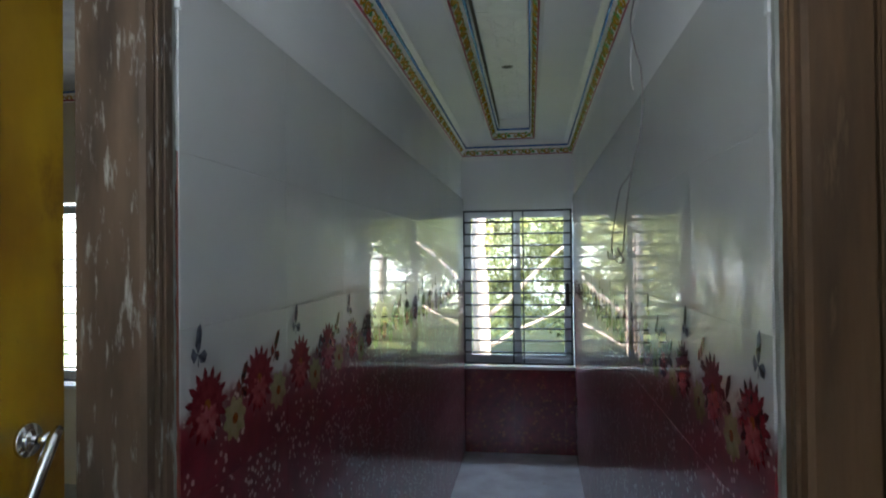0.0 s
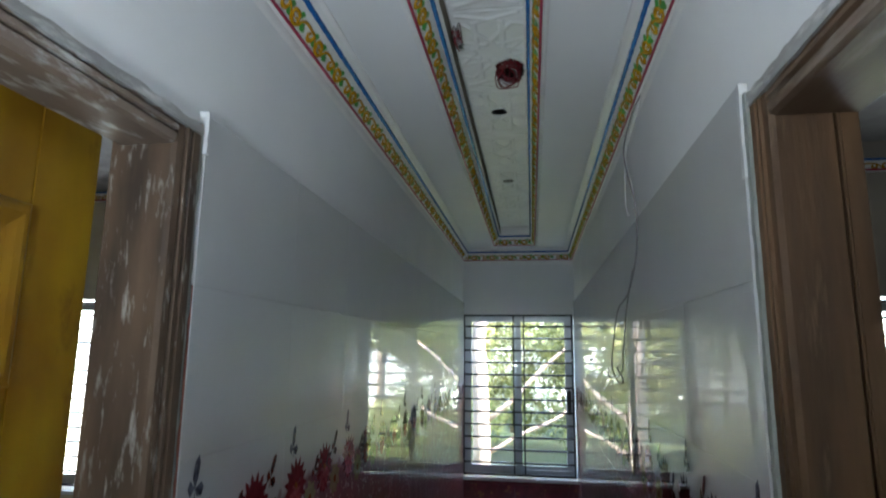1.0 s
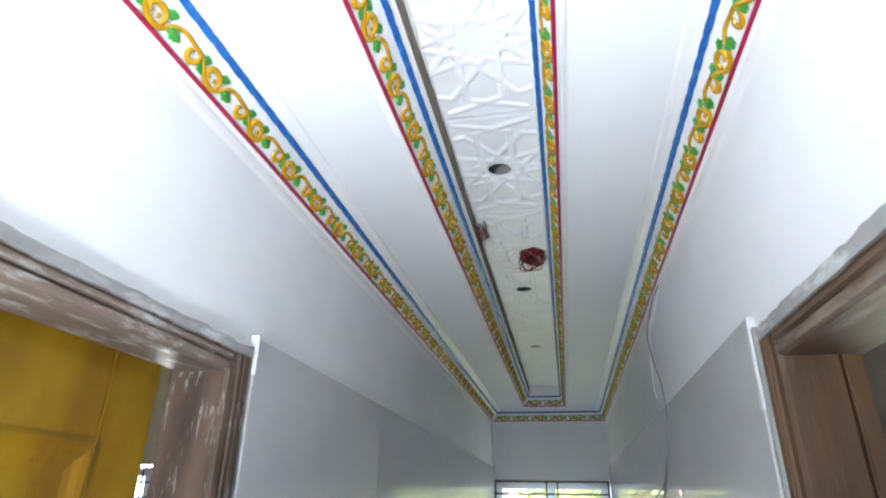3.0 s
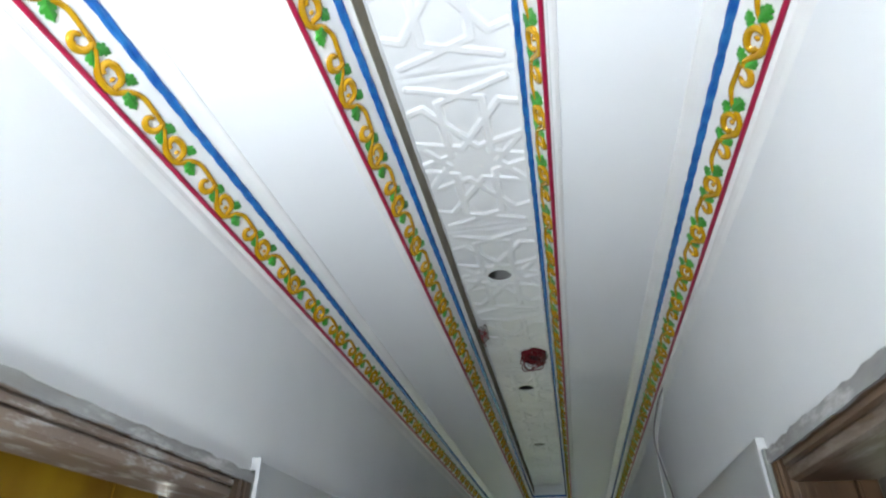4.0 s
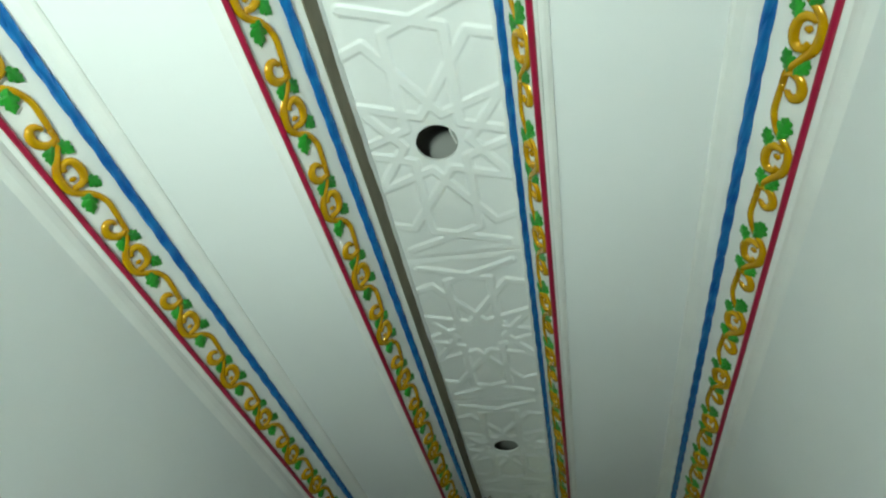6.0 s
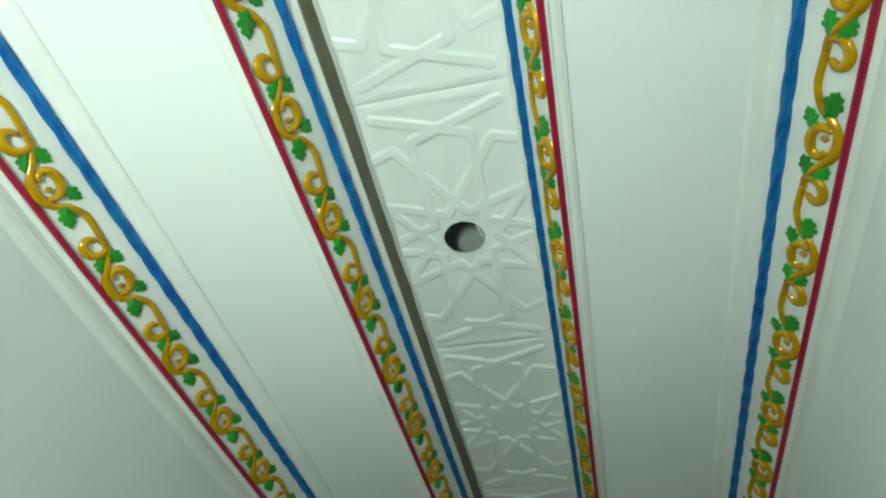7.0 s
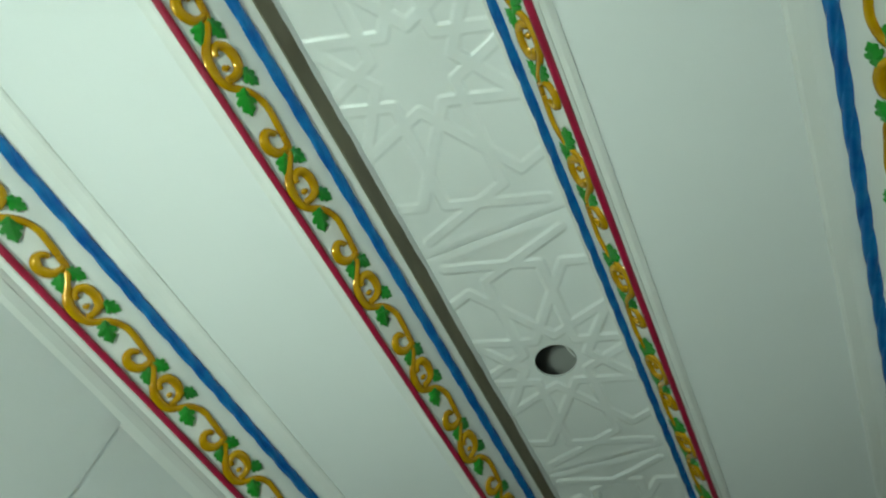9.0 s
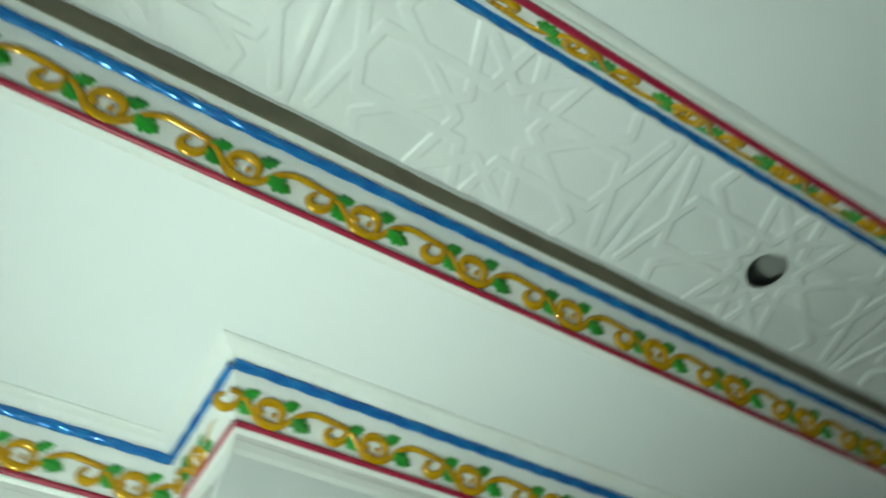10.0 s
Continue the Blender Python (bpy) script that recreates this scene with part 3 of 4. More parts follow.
for a, b in zip(inset(path, *RED_O), inset(path, *RED_O)[1:]):
    bead(cornice, a, b)
for a, b in zip(inset(path, *BLUE_O), inset(path, *BLUE_O)[1:]):
    rope(cornice, a, b)
sx, sz = STEP
lean = 0.009 / 1.299
near = int((0.765 + 0.5055) / UNIT + 0.5)
vine(cornice, (XL - 0.765 * lean + RED_O[0], 0, RED_O[1]), (lean, 1, 0), (sx, -sx * lean, sz), -0.5055, near, SO)
vine(cornice, (XL + RED_O[0], 0, RED_O[1]), (0, 1, 0), (sx, 0, sz), -0.5055 + near * UNIT, 34 - near, SO)
vine(cornice, (XL + RED_O[0] - 0.12, YJ - RED_O[0], RED_O[1]), (1, 0.14, 0), (0.14 * sx, -sx, sz), -0.02, 1, SO)
vine(cornice, (XJ - 0.008 + RED_O[0], 0, RED_O[1]), (0, 1, 0), (sx, 0, sz), -0.957, 3, SO)
east = Vector((0.0066, 1, 0)).normalized()
vine(cornice, (xr(0) - RED_O[0], 0, RED_O[1]), -east, (-sx, 0, sz), -4.905, 37, SO)
vine(cornice, (XL, YF - RED_O[0], RED_O[1]), (1, 0, 0), (0, -sx, sz), 0.10, 6, SO)

# frame of the recess: profile outward from the inner lip
RIM = [(0.082, 2.684), (0.082, 2.676), (0.074, 2.672), (0.067, 2.671), (0.065, 2.667), (0.061, 2.665), (0.055, 2.668), (0.050, 2.675), (0.018, 2.732), (0.012, 2.738), (0.001, 2.751), (0.001, 2.756)]
RED_I, BLUE_I = (0.0555, 2.6655), (0.0155, 2.735)
NARROW = 0.82   # the east side stands steeper than the others
YE = RY1 - 0.062


def rim_path(o, z):
    """The frame's line at distance o from the lip, with its corners."""
    w = o * NARROW
    return [(PX0 - o, RY0, z), (PX0 - o, YE + o, z), (PX1 + w, YE + o, z), (PX1 + w, RY0, z)]


bm = bmesh.new()
rings = [[bm.verts.new(p) for p in rim_path(o, z)] for o, z in RIM]
for a, b in zip(rings, rings[1:]):
    for k in range(3):
        bm.faces.new((a[k], a[k + 1], b[k + 1], b[k]))
rim = structure("recess_cornice", bm, M_MOULD, "white plaster frame of the ceiling recess with painted gold vine, red bead and blue rope", "cornice")
for a, b in zip(rim_path(*RED_I), rim_path(*RED_I)[1:]):
    bead(rim, a, b)
for a, b in zip(rim_path(*BLUE_I), rim_path(*BLUE_I)[1:]):
    rope(rim, a, b)
ix, iz = RED_I[0] - BLUE_I[0], BLUE_I[1] - RED_I[1]
SI = math.hypot(ix, iz) / SPAN
vine(rim, (PX0 - RED_I[0], 0, RED_I[1]), (0, 1, 0), (ix, 0, iz), -0.988, 35, SI)
vine(rim, (PX1 + RED_I[0] * NARROW, 0, RED_I[1]), (0, -1, 0), (-ix * NARROW, 0, iz), -4.589, 35, SI)
vine(rim, (PX0 - 0.03, YE + RED_I[0], RED_I[1]), (1, 0, 0), (0, -ix, iz), 0.06, 2, SI)


# ---- door frames ----
def jamb_bm(x_face, sign, y0, y1, z0, z1, grooves=True, deep=0.105):
    """An upright of moulded section. x_face: corridor face; sign: way into the wall."""
    bm = bmesh.new()
    wide = y1 - y0
    prof = [(0.0, 0.0), (0.0, 0.30), (0.006, 0.34), (0.006, 0.40), (0.0, 0.44), (0.0, 0.56), (0.008, 0.60), (0.008, 0.66), (0.002, 0.70), (0.004, 0.93), (0.012, 1.0)]
    pts = [(x_face + sign * o, y1 - f * wide) for o, f in prof] + [(x_face + sign * (deep - 0.004), y0), (x_face + sign * deep, y0 + 0.004), (x_face + sign * deep, y1)]
    rings = [[bm.verts.new((x, y, z)) for x, y in pts] for z in np.linspace(z0, z1, 9)]
    n = len(pts)
    for a, b in zip(rings, rings[1:]):
        for k in range(n):
            bm.faces.new((a[k], a[(k + 1) % n], b[(k + 1) % n], b[k]))
    bm.faces.new(rings[0])
    bm.faces.new(rings[-1])
    return bm


def head_bm(x_face, sign, y0, y1, z0, z1, deep=0.105):
    bm = bmesh.new()
    high = z1 - z0
    prof = [(0.0, 0.0), (0.0, 0.30), (0.006, 0.34), (0.006, 0.40), (0.0, 0.44), (0.0, 0.56), (0.008, 0.60), (0.008, 0.66), (0.002, 0.70), (0.004, 0.93), (0.012, 1.0)]
    pts = [(x_face + sign * o, z1 - f * high) for o, f in prof] + [(x_face + sign * deep, z0), (x_face + sign * deep, z1)]
    rings = [[bm.verts.new((x, y, z)) for x, z in pts] for y in np.linspace(y0, y1, 7)]
    n = len(pts)
    for a, b in zip(rings, rings[1:]):
        for k in range(n):
            bm.faces.new((a[k], a[(k + 1) % n], b[(k + 1) % n], b[k]))
    bm.faces.new(rings[0])
    bm.faces.new(rings[-1])
    return bm


def rough_strip(x0, x1, y0, y1, z0, z1, axis, seed, jag=0.006):
    """A smear of putty with an uneven outline along a frame."""
    rnd = random.Random(seed)
    bm = bmesh.new()
    n = max(8, int(max(y1 - y0, z1 - z0) / 0.02))
    rows = []
    for i in range(n + 1):
        f = i / n
        a, b = rnd.uniform(-jag, jag), rnd.uniform(-jag, jag)
        if axis == "z":
            z = z0 + (z1 - z0) * f
            rows.append([(x0, y0 + a * 0.3, z), (x1, y0 + 0.003 + a * 0.3, z), (x1, y1 - 0.003 + b, z), (x0, y1 + b, z)])
        else:
            y = y0 + (y1 - y0) * f
            rows.append([(x0, y, z0 + a * 0.3), (x1, y, z0 + 0.003 + a * 0.3), (x1, y, z1 - 0.003 + b), (x0, y, z1 + b)])
    rings = [[bm.verts.new(p) for p in r] for r in rows]
    for a, b in zip(rings, rings[1:]):
        for k in range(4):
            bm.faces.new((a[k], a[(k + 1) % 4], b[(k + 1) % 4], b[k]))
    bm.faces.new(rings[0])
    bm.faces.new(rings[-1])
    return bm


def door_frame(name, label):
    return tagged(new(name), label, "door frame", "", "structure")


fl = door_frame("door_frame_1", "weathered brown wooden door frame smeared with white putty")
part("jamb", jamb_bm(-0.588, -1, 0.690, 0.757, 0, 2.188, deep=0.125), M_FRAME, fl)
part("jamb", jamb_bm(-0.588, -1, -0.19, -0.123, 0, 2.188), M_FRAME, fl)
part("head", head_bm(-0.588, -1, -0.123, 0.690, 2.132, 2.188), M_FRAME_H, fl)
part("putty", rough_strip(-0.604, -0.590, 0.757, 0.770, 0, 2.195, "z", 3, 0.003), M_PUTTY_V, fl, "grey cement putty along the frame")
part("putty", rough_strip(-0.604, -0.5855, -0.2, 0.757, 2.168, 2.191, "y", 4, 0.003), M_PUTTY, fl, "grey cement putty along the frame")
part("putty", rough_strip(-0.60, -0.583, 0.767, 0.779, 2.14, 2.220, "z", 5, 0.004), M_WHITEPUTTY, fl, "white putty patch at the tile corner")
XE = xr(0.72)
fr = door_frame("door_frame_2", "brown wooden door frame with grey putty edges")
part("jamb", jamb_bm(XE - 0.004, 1, 0.685, 0.745, 0, 2.188, deep=0.092), M_FRAME_R, fr)
part("jamb", jamb_bm(XE - 0.004, 1, -0.115, -0.048, 0, 2.188, deep=0.080), M_FRAME_R, fr)
part("head", head_bm(XE - 0.004, 1, -0.048, 0.685, 2.130, 2.188, deep=0.1235), M_FRAME_RH, fr)
part("stop", boxes((XE + 0.0925, XE + 0.1215, 0.689, 0.745, 0, 2.188), bevel=0.003), M_FRAME_R, fr)
part("putty", rough_strip(XE - 0.010, XE + 0.008, 0.743, 0.757, 0, 2.193, "z", 6, 0.003), M_PUTTY_V, fr, "grey-green cement putty along the frame")
part("putty", rough_strip(XE - 0.0075, XE + 0.008, -0.12, 0.745, 2.168, 2.190, "y", 7, 0.003), M_PUTTY, fr, "grey cement putty along the frame")
part("putty", rough_strip(XE - 0.0145, XE + 0.004, 0.755, 0.765, 2.06, 2.214, "z", 8, 0.004), M_WHITEPUTTY, fr, "white putty strip at the tile corner")

# ---- yellow door, ajar ----
HINGE, LEAF_W, SWING = Vector((-0.703, -0.118, 0)), 0.836, 3.3
door = tagged(new("yellow_door"), "yellow varnished wooden panel door standing slightly ajar", "door")
door.matrix_world = Matrix.Translation(HINGE) @ pose(0, 0, 0, 0, 0, SWING)
# local: y along the leaf, x = 0 corridor face, thickness to -x
ST, T = 0.138, 0.036
bm = boxes((-T, 0, 0, ST, 0.012, 2.162), (-T, 0, LEAF_W - ST, LEAF_W, 0.012, 2.162), bevel=0.003)
part("stile", bm, M_DOOR, door)
for z0, z1 in ((0.012, 0.25), (0.93, 1.02), (1.655, 1.735), (1.998, 2.162)):
    part("rail", boxes((-T, -0.0005, ST - 0.001, LEAF_W - ST + 0.001, z0, z1), bevel=0.002), M_DOOR, door)
for z0, z1 in ((0.25, 0.93), (1.02, 1.655), (1.735, 1.998)):
    bm = bmesh.new()
    prof = [(-0.004, -0.001), (0.0, 0.003), (0.006, 0.006), (0.014, 0.0065), (0.024, 0.004), (0.036, -0.001), (0.048, -0.004), (0.066, -0.0045)]
    loops = []
    for o, x in prof:
        loops.append([bm.verts.new((x, y, z)) for y, z in ((ST + o, z0 + o), (LEAF_W - ST - o, z0 + o), (LEAF_W - ST - o, z1 - o), (ST + o, z1 - o))])
    for a, b in zip(loops, loops[1:]):
        for k in range(4):
            bm.faces.new((a[k], a[(k + 1) % 4], b[(k + 1) % 4], b[k]))
    bm.faces.new(loops[-1])
    part("panel", bm, M_DOOR, door)
bm = bmesh.new()
hy, hz = LEAF_W - 0.078, 1.455
tube(bm, [(0.001, hy, hz), (0.006, hy, hz)], 0.026, 24, taper=[0.026, 0.024])
tube(bm, [(0.006, hy, hz), (0.012, hy, hz)], 0.017, 20)
tube(bm, [(0.010, hy, hz), (0.038, hy + 0.003, hz + 0.004)], 0.008, 14)
pull = part("handle", bm, M_CHROME, door, "chrome pull handle on a round rose", smooth=True)
bm = bmesh.new()
tube(bm, [(0.040, hy + 0.016, hz + 0.014), (0.040, hy + 0.003, hz + 0.004), (0.042, hy - 0.052, hz - 0.085), (0.040, hy - 0.098, hz - 0.165), (0.032, hy - 0.112, hz - 0.19)], 0.0085, 14,
     taper=[0.006, 0.0095, 0.0085, 0.0085, 0.007])
part("bar", bm, M_CHROME, pull, smooth=True)


# ---- north window ----
def grille_window(name, x0, x1, y, z0, z1, bars, uprights, label, split=True, latch=False):
    """Sliding aluminium window with a black steel grille on the room side at y."""
    w = tagged(new(name), label, "window", "", "structure")
    d = 0.012
    part("grille_frame", boxes((x0, x0 + 0.018, y - d, y + d, z0, z1), (x1 - 0.018, x1, y - d, y + d, z0, z1),
                               (x0 + 0.018, x1 - 0.018, y - d, y + d, z0, z0 + 0.016), (x0 + 0.018, x1 - 0.018, y - d, y + d, z1 - 0.016, z1)), M_BLACK, w)
    bar_me = None
    for k in range(1, bars + 1):
        z = z0 + (z1 - z0) * k / (bars + 1)
        if bar_me is None:
            bm = bmesh.new()
            tube(bm, [(x0 + 0.016, 0, 0), (x1 - 0.016, 0, 0)], 0.0085, 8)
            bar_me = part("grille_bar", bm, M_BLACK, w)
            bar_me.matrix_basis = Matrix.Translation((0, y, z))
        else:
            shared("grille_bar", bar_me.data, w, Matrix.Translation((0, y, z)))
    for x in uprights:
        part("grille_upright", boxes((x - 0.006, x + 0.006, y - 0.006, y + 0.006, z0 + 0.015, z1 - 0.015)), M_BLACK, w)
    ya, yb = y + 0.04, y + 0.085
    part("window_frame", boxes((x0, x0 + 0.03, ya, yb, z0, z1), (x1 - 0.03, x1, ya, yb, z0, z1), (x0, x1, ya, yb, z0, z0 + 0.045), (x0, x1, ya, yb, z1 - 0.04, z1)), M_ALU, w)
    xm = (x0 + x1) / 2
    for a, b, o in ((x0 + 0.03, xm + 0.03, 0.0), (xm - 0.03, x1 - 0.03, 0.022)):
        s = part("sash", boxes((a, a + 0.04, ya + o, ya + o + 0.018, z0 + 0.04, z1 - 0.035), (b - 0.04, b, ya + o, ya + o + 0.018, z0 + 0.04, z1 - 0.035),
                               (a + 0.04, b - 0.04, ya + o, ya + o + 0.018, z0 + 0.04, z0 + 0.075), (a + 0.04, b - 0.04, ya + o, ya + o + 0.018, z1 - 0.065, z1 - 0.035)), M_ALU, w)
        p = part("pane", boxes((a + 0.035, b - 0.035, ya + o + 0.007, ya + o + 0.012, z0 + 0.07, z1 - 0.06)), M_GLASS, s)
        p.visible_shadow = False
    if latch:
        part("latch", boxes((x1 - 0.062, x1 - 0.030, y - 0.012, y + 0.03, 1.27, 1.47), bevel=0.006), M_BLACK, w, "black sliding latch")
        for z in (z0 + 0.17, z1 - 0.17):
            part("hinge", boxes((x0 - 0.002, x0 + 0.022, y - 0.022, y + 0.006, z - 0.035, z + 0.035), bevel=0.003), M_BLACK, w)
    return w


grille_window("window_1", -0.598, 0.352, 5.012, 0.765, 2.112, 12, (-0.158, -0.068), "grey sliding window behind a black steel grille", latch=True)
structure("window_sill", boxes((-0.600, xr(YF), 4.965, 5.13, 0.728, 0.752), bevel=0.003), M_SILL, "white stone window sill", "window sill")

# ---- side rooms ----
structure("wall_west_room", boxes((-4.9, -3.97, 3.9, 4.02, 0, SLAB), (-2.3, -0.725, 3.9, 4.02, 0, SLAB), (-3.97, -2.3, 3.9, 4.02, 0, 0.76), (-3.97, -2.3, 3.9, 4.02, 2.16, SLAB),
                                  (-5.0, -4.9, -1.3, 4.02, 0, SLAB), (-4.9, XJ - 0.12, -1.3, -1.18, 0, SLAB)), M_ROOM, "cream painted wall of the side room", "wall")
structure("wall_east_room", boxes((0.49, 1.86, 3.4, 3.52, 0, SLAB), (3.05, 4.0, 3.4, 3.52, 0, SLAB), (1.86, 3.05, 3.4, 3.52, 0, 0.76), (1.86, 3.05, 3.4, 3.52, 2.12, SLAB),
                                  (4.0, 4.1, -2.0, 3.52, 0, SLAB), (0.35, 4.1, -2.1, -2.0, 0, SLAB), (0.35, 0.45, -2.0, YB - 0.122, 0, SLAB)), M_ROOM_G, "tan painted wall of the side room", "wall")
grille_window("window_2", -3.95, -2.32, 3.93, 0.78, 2.14, 12, (-3.83, -3.14), "barred window of the west side room")
grille_window("window_3", 1.88, 3.03, 3.43, 0.78, 2.10, 12, (1.98, 2.45), "barred window of the east side room")
structure("window_sill_2", boxes((-4.01, -2.26, 3.86, 3.90, 0.735, 0.76), bevel=0.003), M_SILL, "white window sill of the side room", "window sill")
for name, y, x0, x1, zb in (("room_cornice_1", 3.9, -4.85, -0.73, 2.93), ("room_cornice_2", 3.4, 0.49, 3.98, 2.83)):
    rc = structure(name, boxes((x0, x1, y - 0.03, y, zb, zb + 0.08), bevel=0.004), M_MOULD, "painted cornice band of the side room", "cornice")
    part("red_band", boxes((x0, x1, y - 0.036, y - 0.031, zb + 0.002, zb + 0.014)), M_RED, rc)
    part("blue_band", boxes((x0, x1, y - 0.036, y - 0.031, zb + 0.064, zb + 0.076)), M_BLUE, rc)
    for k in range(int((x1 - x0) / UNIT)):
        shared("vine_scroll", SCROLL, rc, strip_matrix((x0 + 0.08 + k * UNIT, y - 0.031, zb + 0.004), (1, 0, 0), (0, 0, 1)))

# ---- garden ----
structure("ground", boxes((-300, 300, -300, 600, -0.7, -0.5)), M_GROUND, "shaded garden ground with grass", "ground")


def leaf_cloud(centres, count, size, seed):
    rnd = np.random.RandomState(seed)
    c = np.array([m for m, _ in centres])
    rad = np.array([r for _, r in centres])
    pick = rnd.choice(len(c), count, p=rad ** 2 / (rad ** 2).sum())

    def unit(n):
        v = rnd.normal(size=(n, 3))
        return v / np.linalg.norm(v, axis=1)[:, None]

    p = c[pick] + unit(count) * (rad[pick] * rnd.uniform(0.2, 1.0, count) ** 0.5)[:, None]
    a = unit(count)
    b = np.cross(a, unit(count))
    b /= np.linalg.norm(b, axis=1)[:, None]
    sz = (size * rnd.uniform(0.6, 1.4, count))[:, None]
    quad = np.stack([p - a * sz, p + b * sz * 0.42 - a * sz * 0.1, p + a * sz, p - b * sz * 0.42 - a * sz * 0.1], 1)
    verts = quad.reshape(-1, 3).tolist()
    faces = np.arange(4 * count).reshape(-1, 4).tolist()
    me = bpy.data.meshes.new("crown")
    me.from_pydata(verts, [], faces)
    return me


def tree(x, y, high, girth, seed, label, mat=M_FOLIAGE, leaves=5000, size=0.10, low=1.0, limbs=(), spread=1.6, twigs=(0, 0, 0, 0, 0)):
    rnd = random.Random(seed)
    t = tagged(new("tree"), label, "tree", "trees outside the window")
    t.location = (x, y, -0.5)
    bm = bmesh.new()
    pts = [(rnd.uniform(-0.05, 0.05) * k * 0.4, rnd.uniform(-0.05, 0.05) * k * 0.4, high * k / 8) for k in range(9)]
    tube(bm, pts, girth, 14, taper=[girth * (1.15 - 0.7 * k / 8) for k in range(9)])
    part("trunk", bm, M_BARK, t, smooth=True)
    ends = []
    for a, b, r in limbs:
        bm = bmesh.new()
        a, b = Vector(a), Vector(b)
        pts = [a.lerp(b, k / 6) + Vector((rnd.uniform(-0.04, 0.04), 0, rnd.uniform(-0.04, 0.04))) * (0 < k < 6) for k in range(7)]
        tube(bm, pts, r, 10, taper=[r * (1 - 0.09 * k) for k in range(7)])
        part("limb", bm, M_BARK, t, smooth=True)
    for z in twigs:
        z = z or rnd.uniform(max(low, high * 0.4), high * 0.9)
        an = rnd.uniform(0, 6.28)
        e = (math.cos(an) * spread * 0.8, math.sin(an) * spread * 0.8, z + rnd.uniform(0.3, 0.9))
        bm = bmesh.new()
        tube(bm, [(0, 0, z), (e[0] * 0.5, e[1] * 0.5, z + 0.3), e], 0.04, 8, taper=[0.05, 0.035, 0.015])
        part("limb", bm, M_BARK, t, smooth=True)
        ends.append(e)
    centres = [(e, rnd.uniform(0.5, 0.9) * spread * 0.6) for e in ends]
    for k in range(34):
        an, rr = rnd.uniform(0, 6.28), spread * rnd.uniform(0.2, 1.1)
        centres.append(((math.cos(an) * rr, math.sin(an) * rr, rnd.uniform(low, high)), rnd.uniform(0.25, 0.6) * spread * 0.6))
    me = leaf_cloud(centres, leaves, size, seed)
    me.materials.append(mat)
    c = new("crown", me)
    c.parent = t
    return t


tree(-0.80, 9.2, 6.5, 0.13, 11, "pale-barked tree with slanting limbs outside the window", leaves=1500, size=0.07, low=4.2,
     limbs=(((0.05, 0, 1.19), (1.45, 0, 2.44), 0.042), ((0.08, 0, 0.75), (1.35, 0, 1.42), 0.034)), twigs=(3.6, 4.2, 4.9, 5.5))
tree(0.9, 12.5, 6.0, 0.10, 12, "leafy garden tree in sunlight", leaves=42000, size=0.055, low=0.6, spread=2.2)
tree(-2.4, 12.8, 6.5, 0.12, 13, "leafy garden tree in sunlight", leaves=30000, size=0.055, low=0.8, spread=1.9)
tree(-4.9, 12.6, 6.5, 0.12, 14, "leafy garden tree in sunlight", leaves=30000, size=0.055, low=0.6, spread=2.4)
tree(3.6, 11.0, 6.0, 0.12, 15, "leafy garden tree in sunlight", leaves=30000, size=0.055, low=0.6, spread=2.4)
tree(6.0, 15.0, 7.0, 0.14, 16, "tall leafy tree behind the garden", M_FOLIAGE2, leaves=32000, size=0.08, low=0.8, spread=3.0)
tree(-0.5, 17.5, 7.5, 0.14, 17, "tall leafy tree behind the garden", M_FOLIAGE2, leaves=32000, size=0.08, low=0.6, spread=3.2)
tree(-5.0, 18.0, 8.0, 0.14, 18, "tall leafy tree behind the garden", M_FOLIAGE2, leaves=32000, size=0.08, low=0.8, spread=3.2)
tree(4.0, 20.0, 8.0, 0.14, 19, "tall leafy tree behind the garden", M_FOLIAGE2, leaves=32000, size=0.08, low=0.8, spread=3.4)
structure("garden_wall", boxes((-30, 30, 24, 24.2, -0.5, 2.3)), M_LIME, "whitewashed garden wall behind the trees", "wall")

# ---- loose wires ----
def wire(name, pts, r, mat, label):
    bm = bmesh.new()
    tube(bm, smooth_path([pts[0]] + list(pts) + [pts[-1]], 6), r, 6)
    return tagged(mesh_object(name, bm, mat, smooth=True), label, "wire", "loose wires")


xe = xr(1.69) - 0.012
wire("hanging_wire", [(xe + 0.012, 1.600, 2.585), (xe - 0.012, 1.640, 2.54), (xe - 0.02, 1.790, 2.47), (xe - 0.018, 1.740, 2.36), (xe - 0.014, 1.660, 2.25), (xe - 0.016, 1.660, 2.10),
                      (xe - 0.03, 1.760, 1.98), (xe - 0.04, 1.920, 1.94), (xe - 0.04, 2.060, 1.84), (xe - 0.03, 2.220, 1.74), (xe - 0.035, 2.040, 1.69), (xe - 0.045, 1.840, 1.70), (xe - 0.05, 1.940, 1.74)],
     0.0030, M_WIRE_D, "thin dark loose wire hanging on the wall")
wire("hanging_wire", [(xe + 0.012, 1.605, 2.588), (xe - 0.004, 1.660, 2.52), (xe - 0.012, 1.810, 2.45), (xe - 0.01, 1.740, 2.34), (xe - 0.012, 1.670, 2.24)], 0.0030, M_WIRE_W,
     "white loose wire hanging on the wall")
wire("hanging_wire", [(xe + 0.012, 1.610, 2.58), (xe - 0.006, 1.790, 2.50), (xe - 0.008, 1.860, 2.40), (xe - 0.008, 1.870, 2.30), (xe - 0.008, 1.830, 2.25)], 0.0024, M_WIRE_W, "white loose wire hanging on the wall")
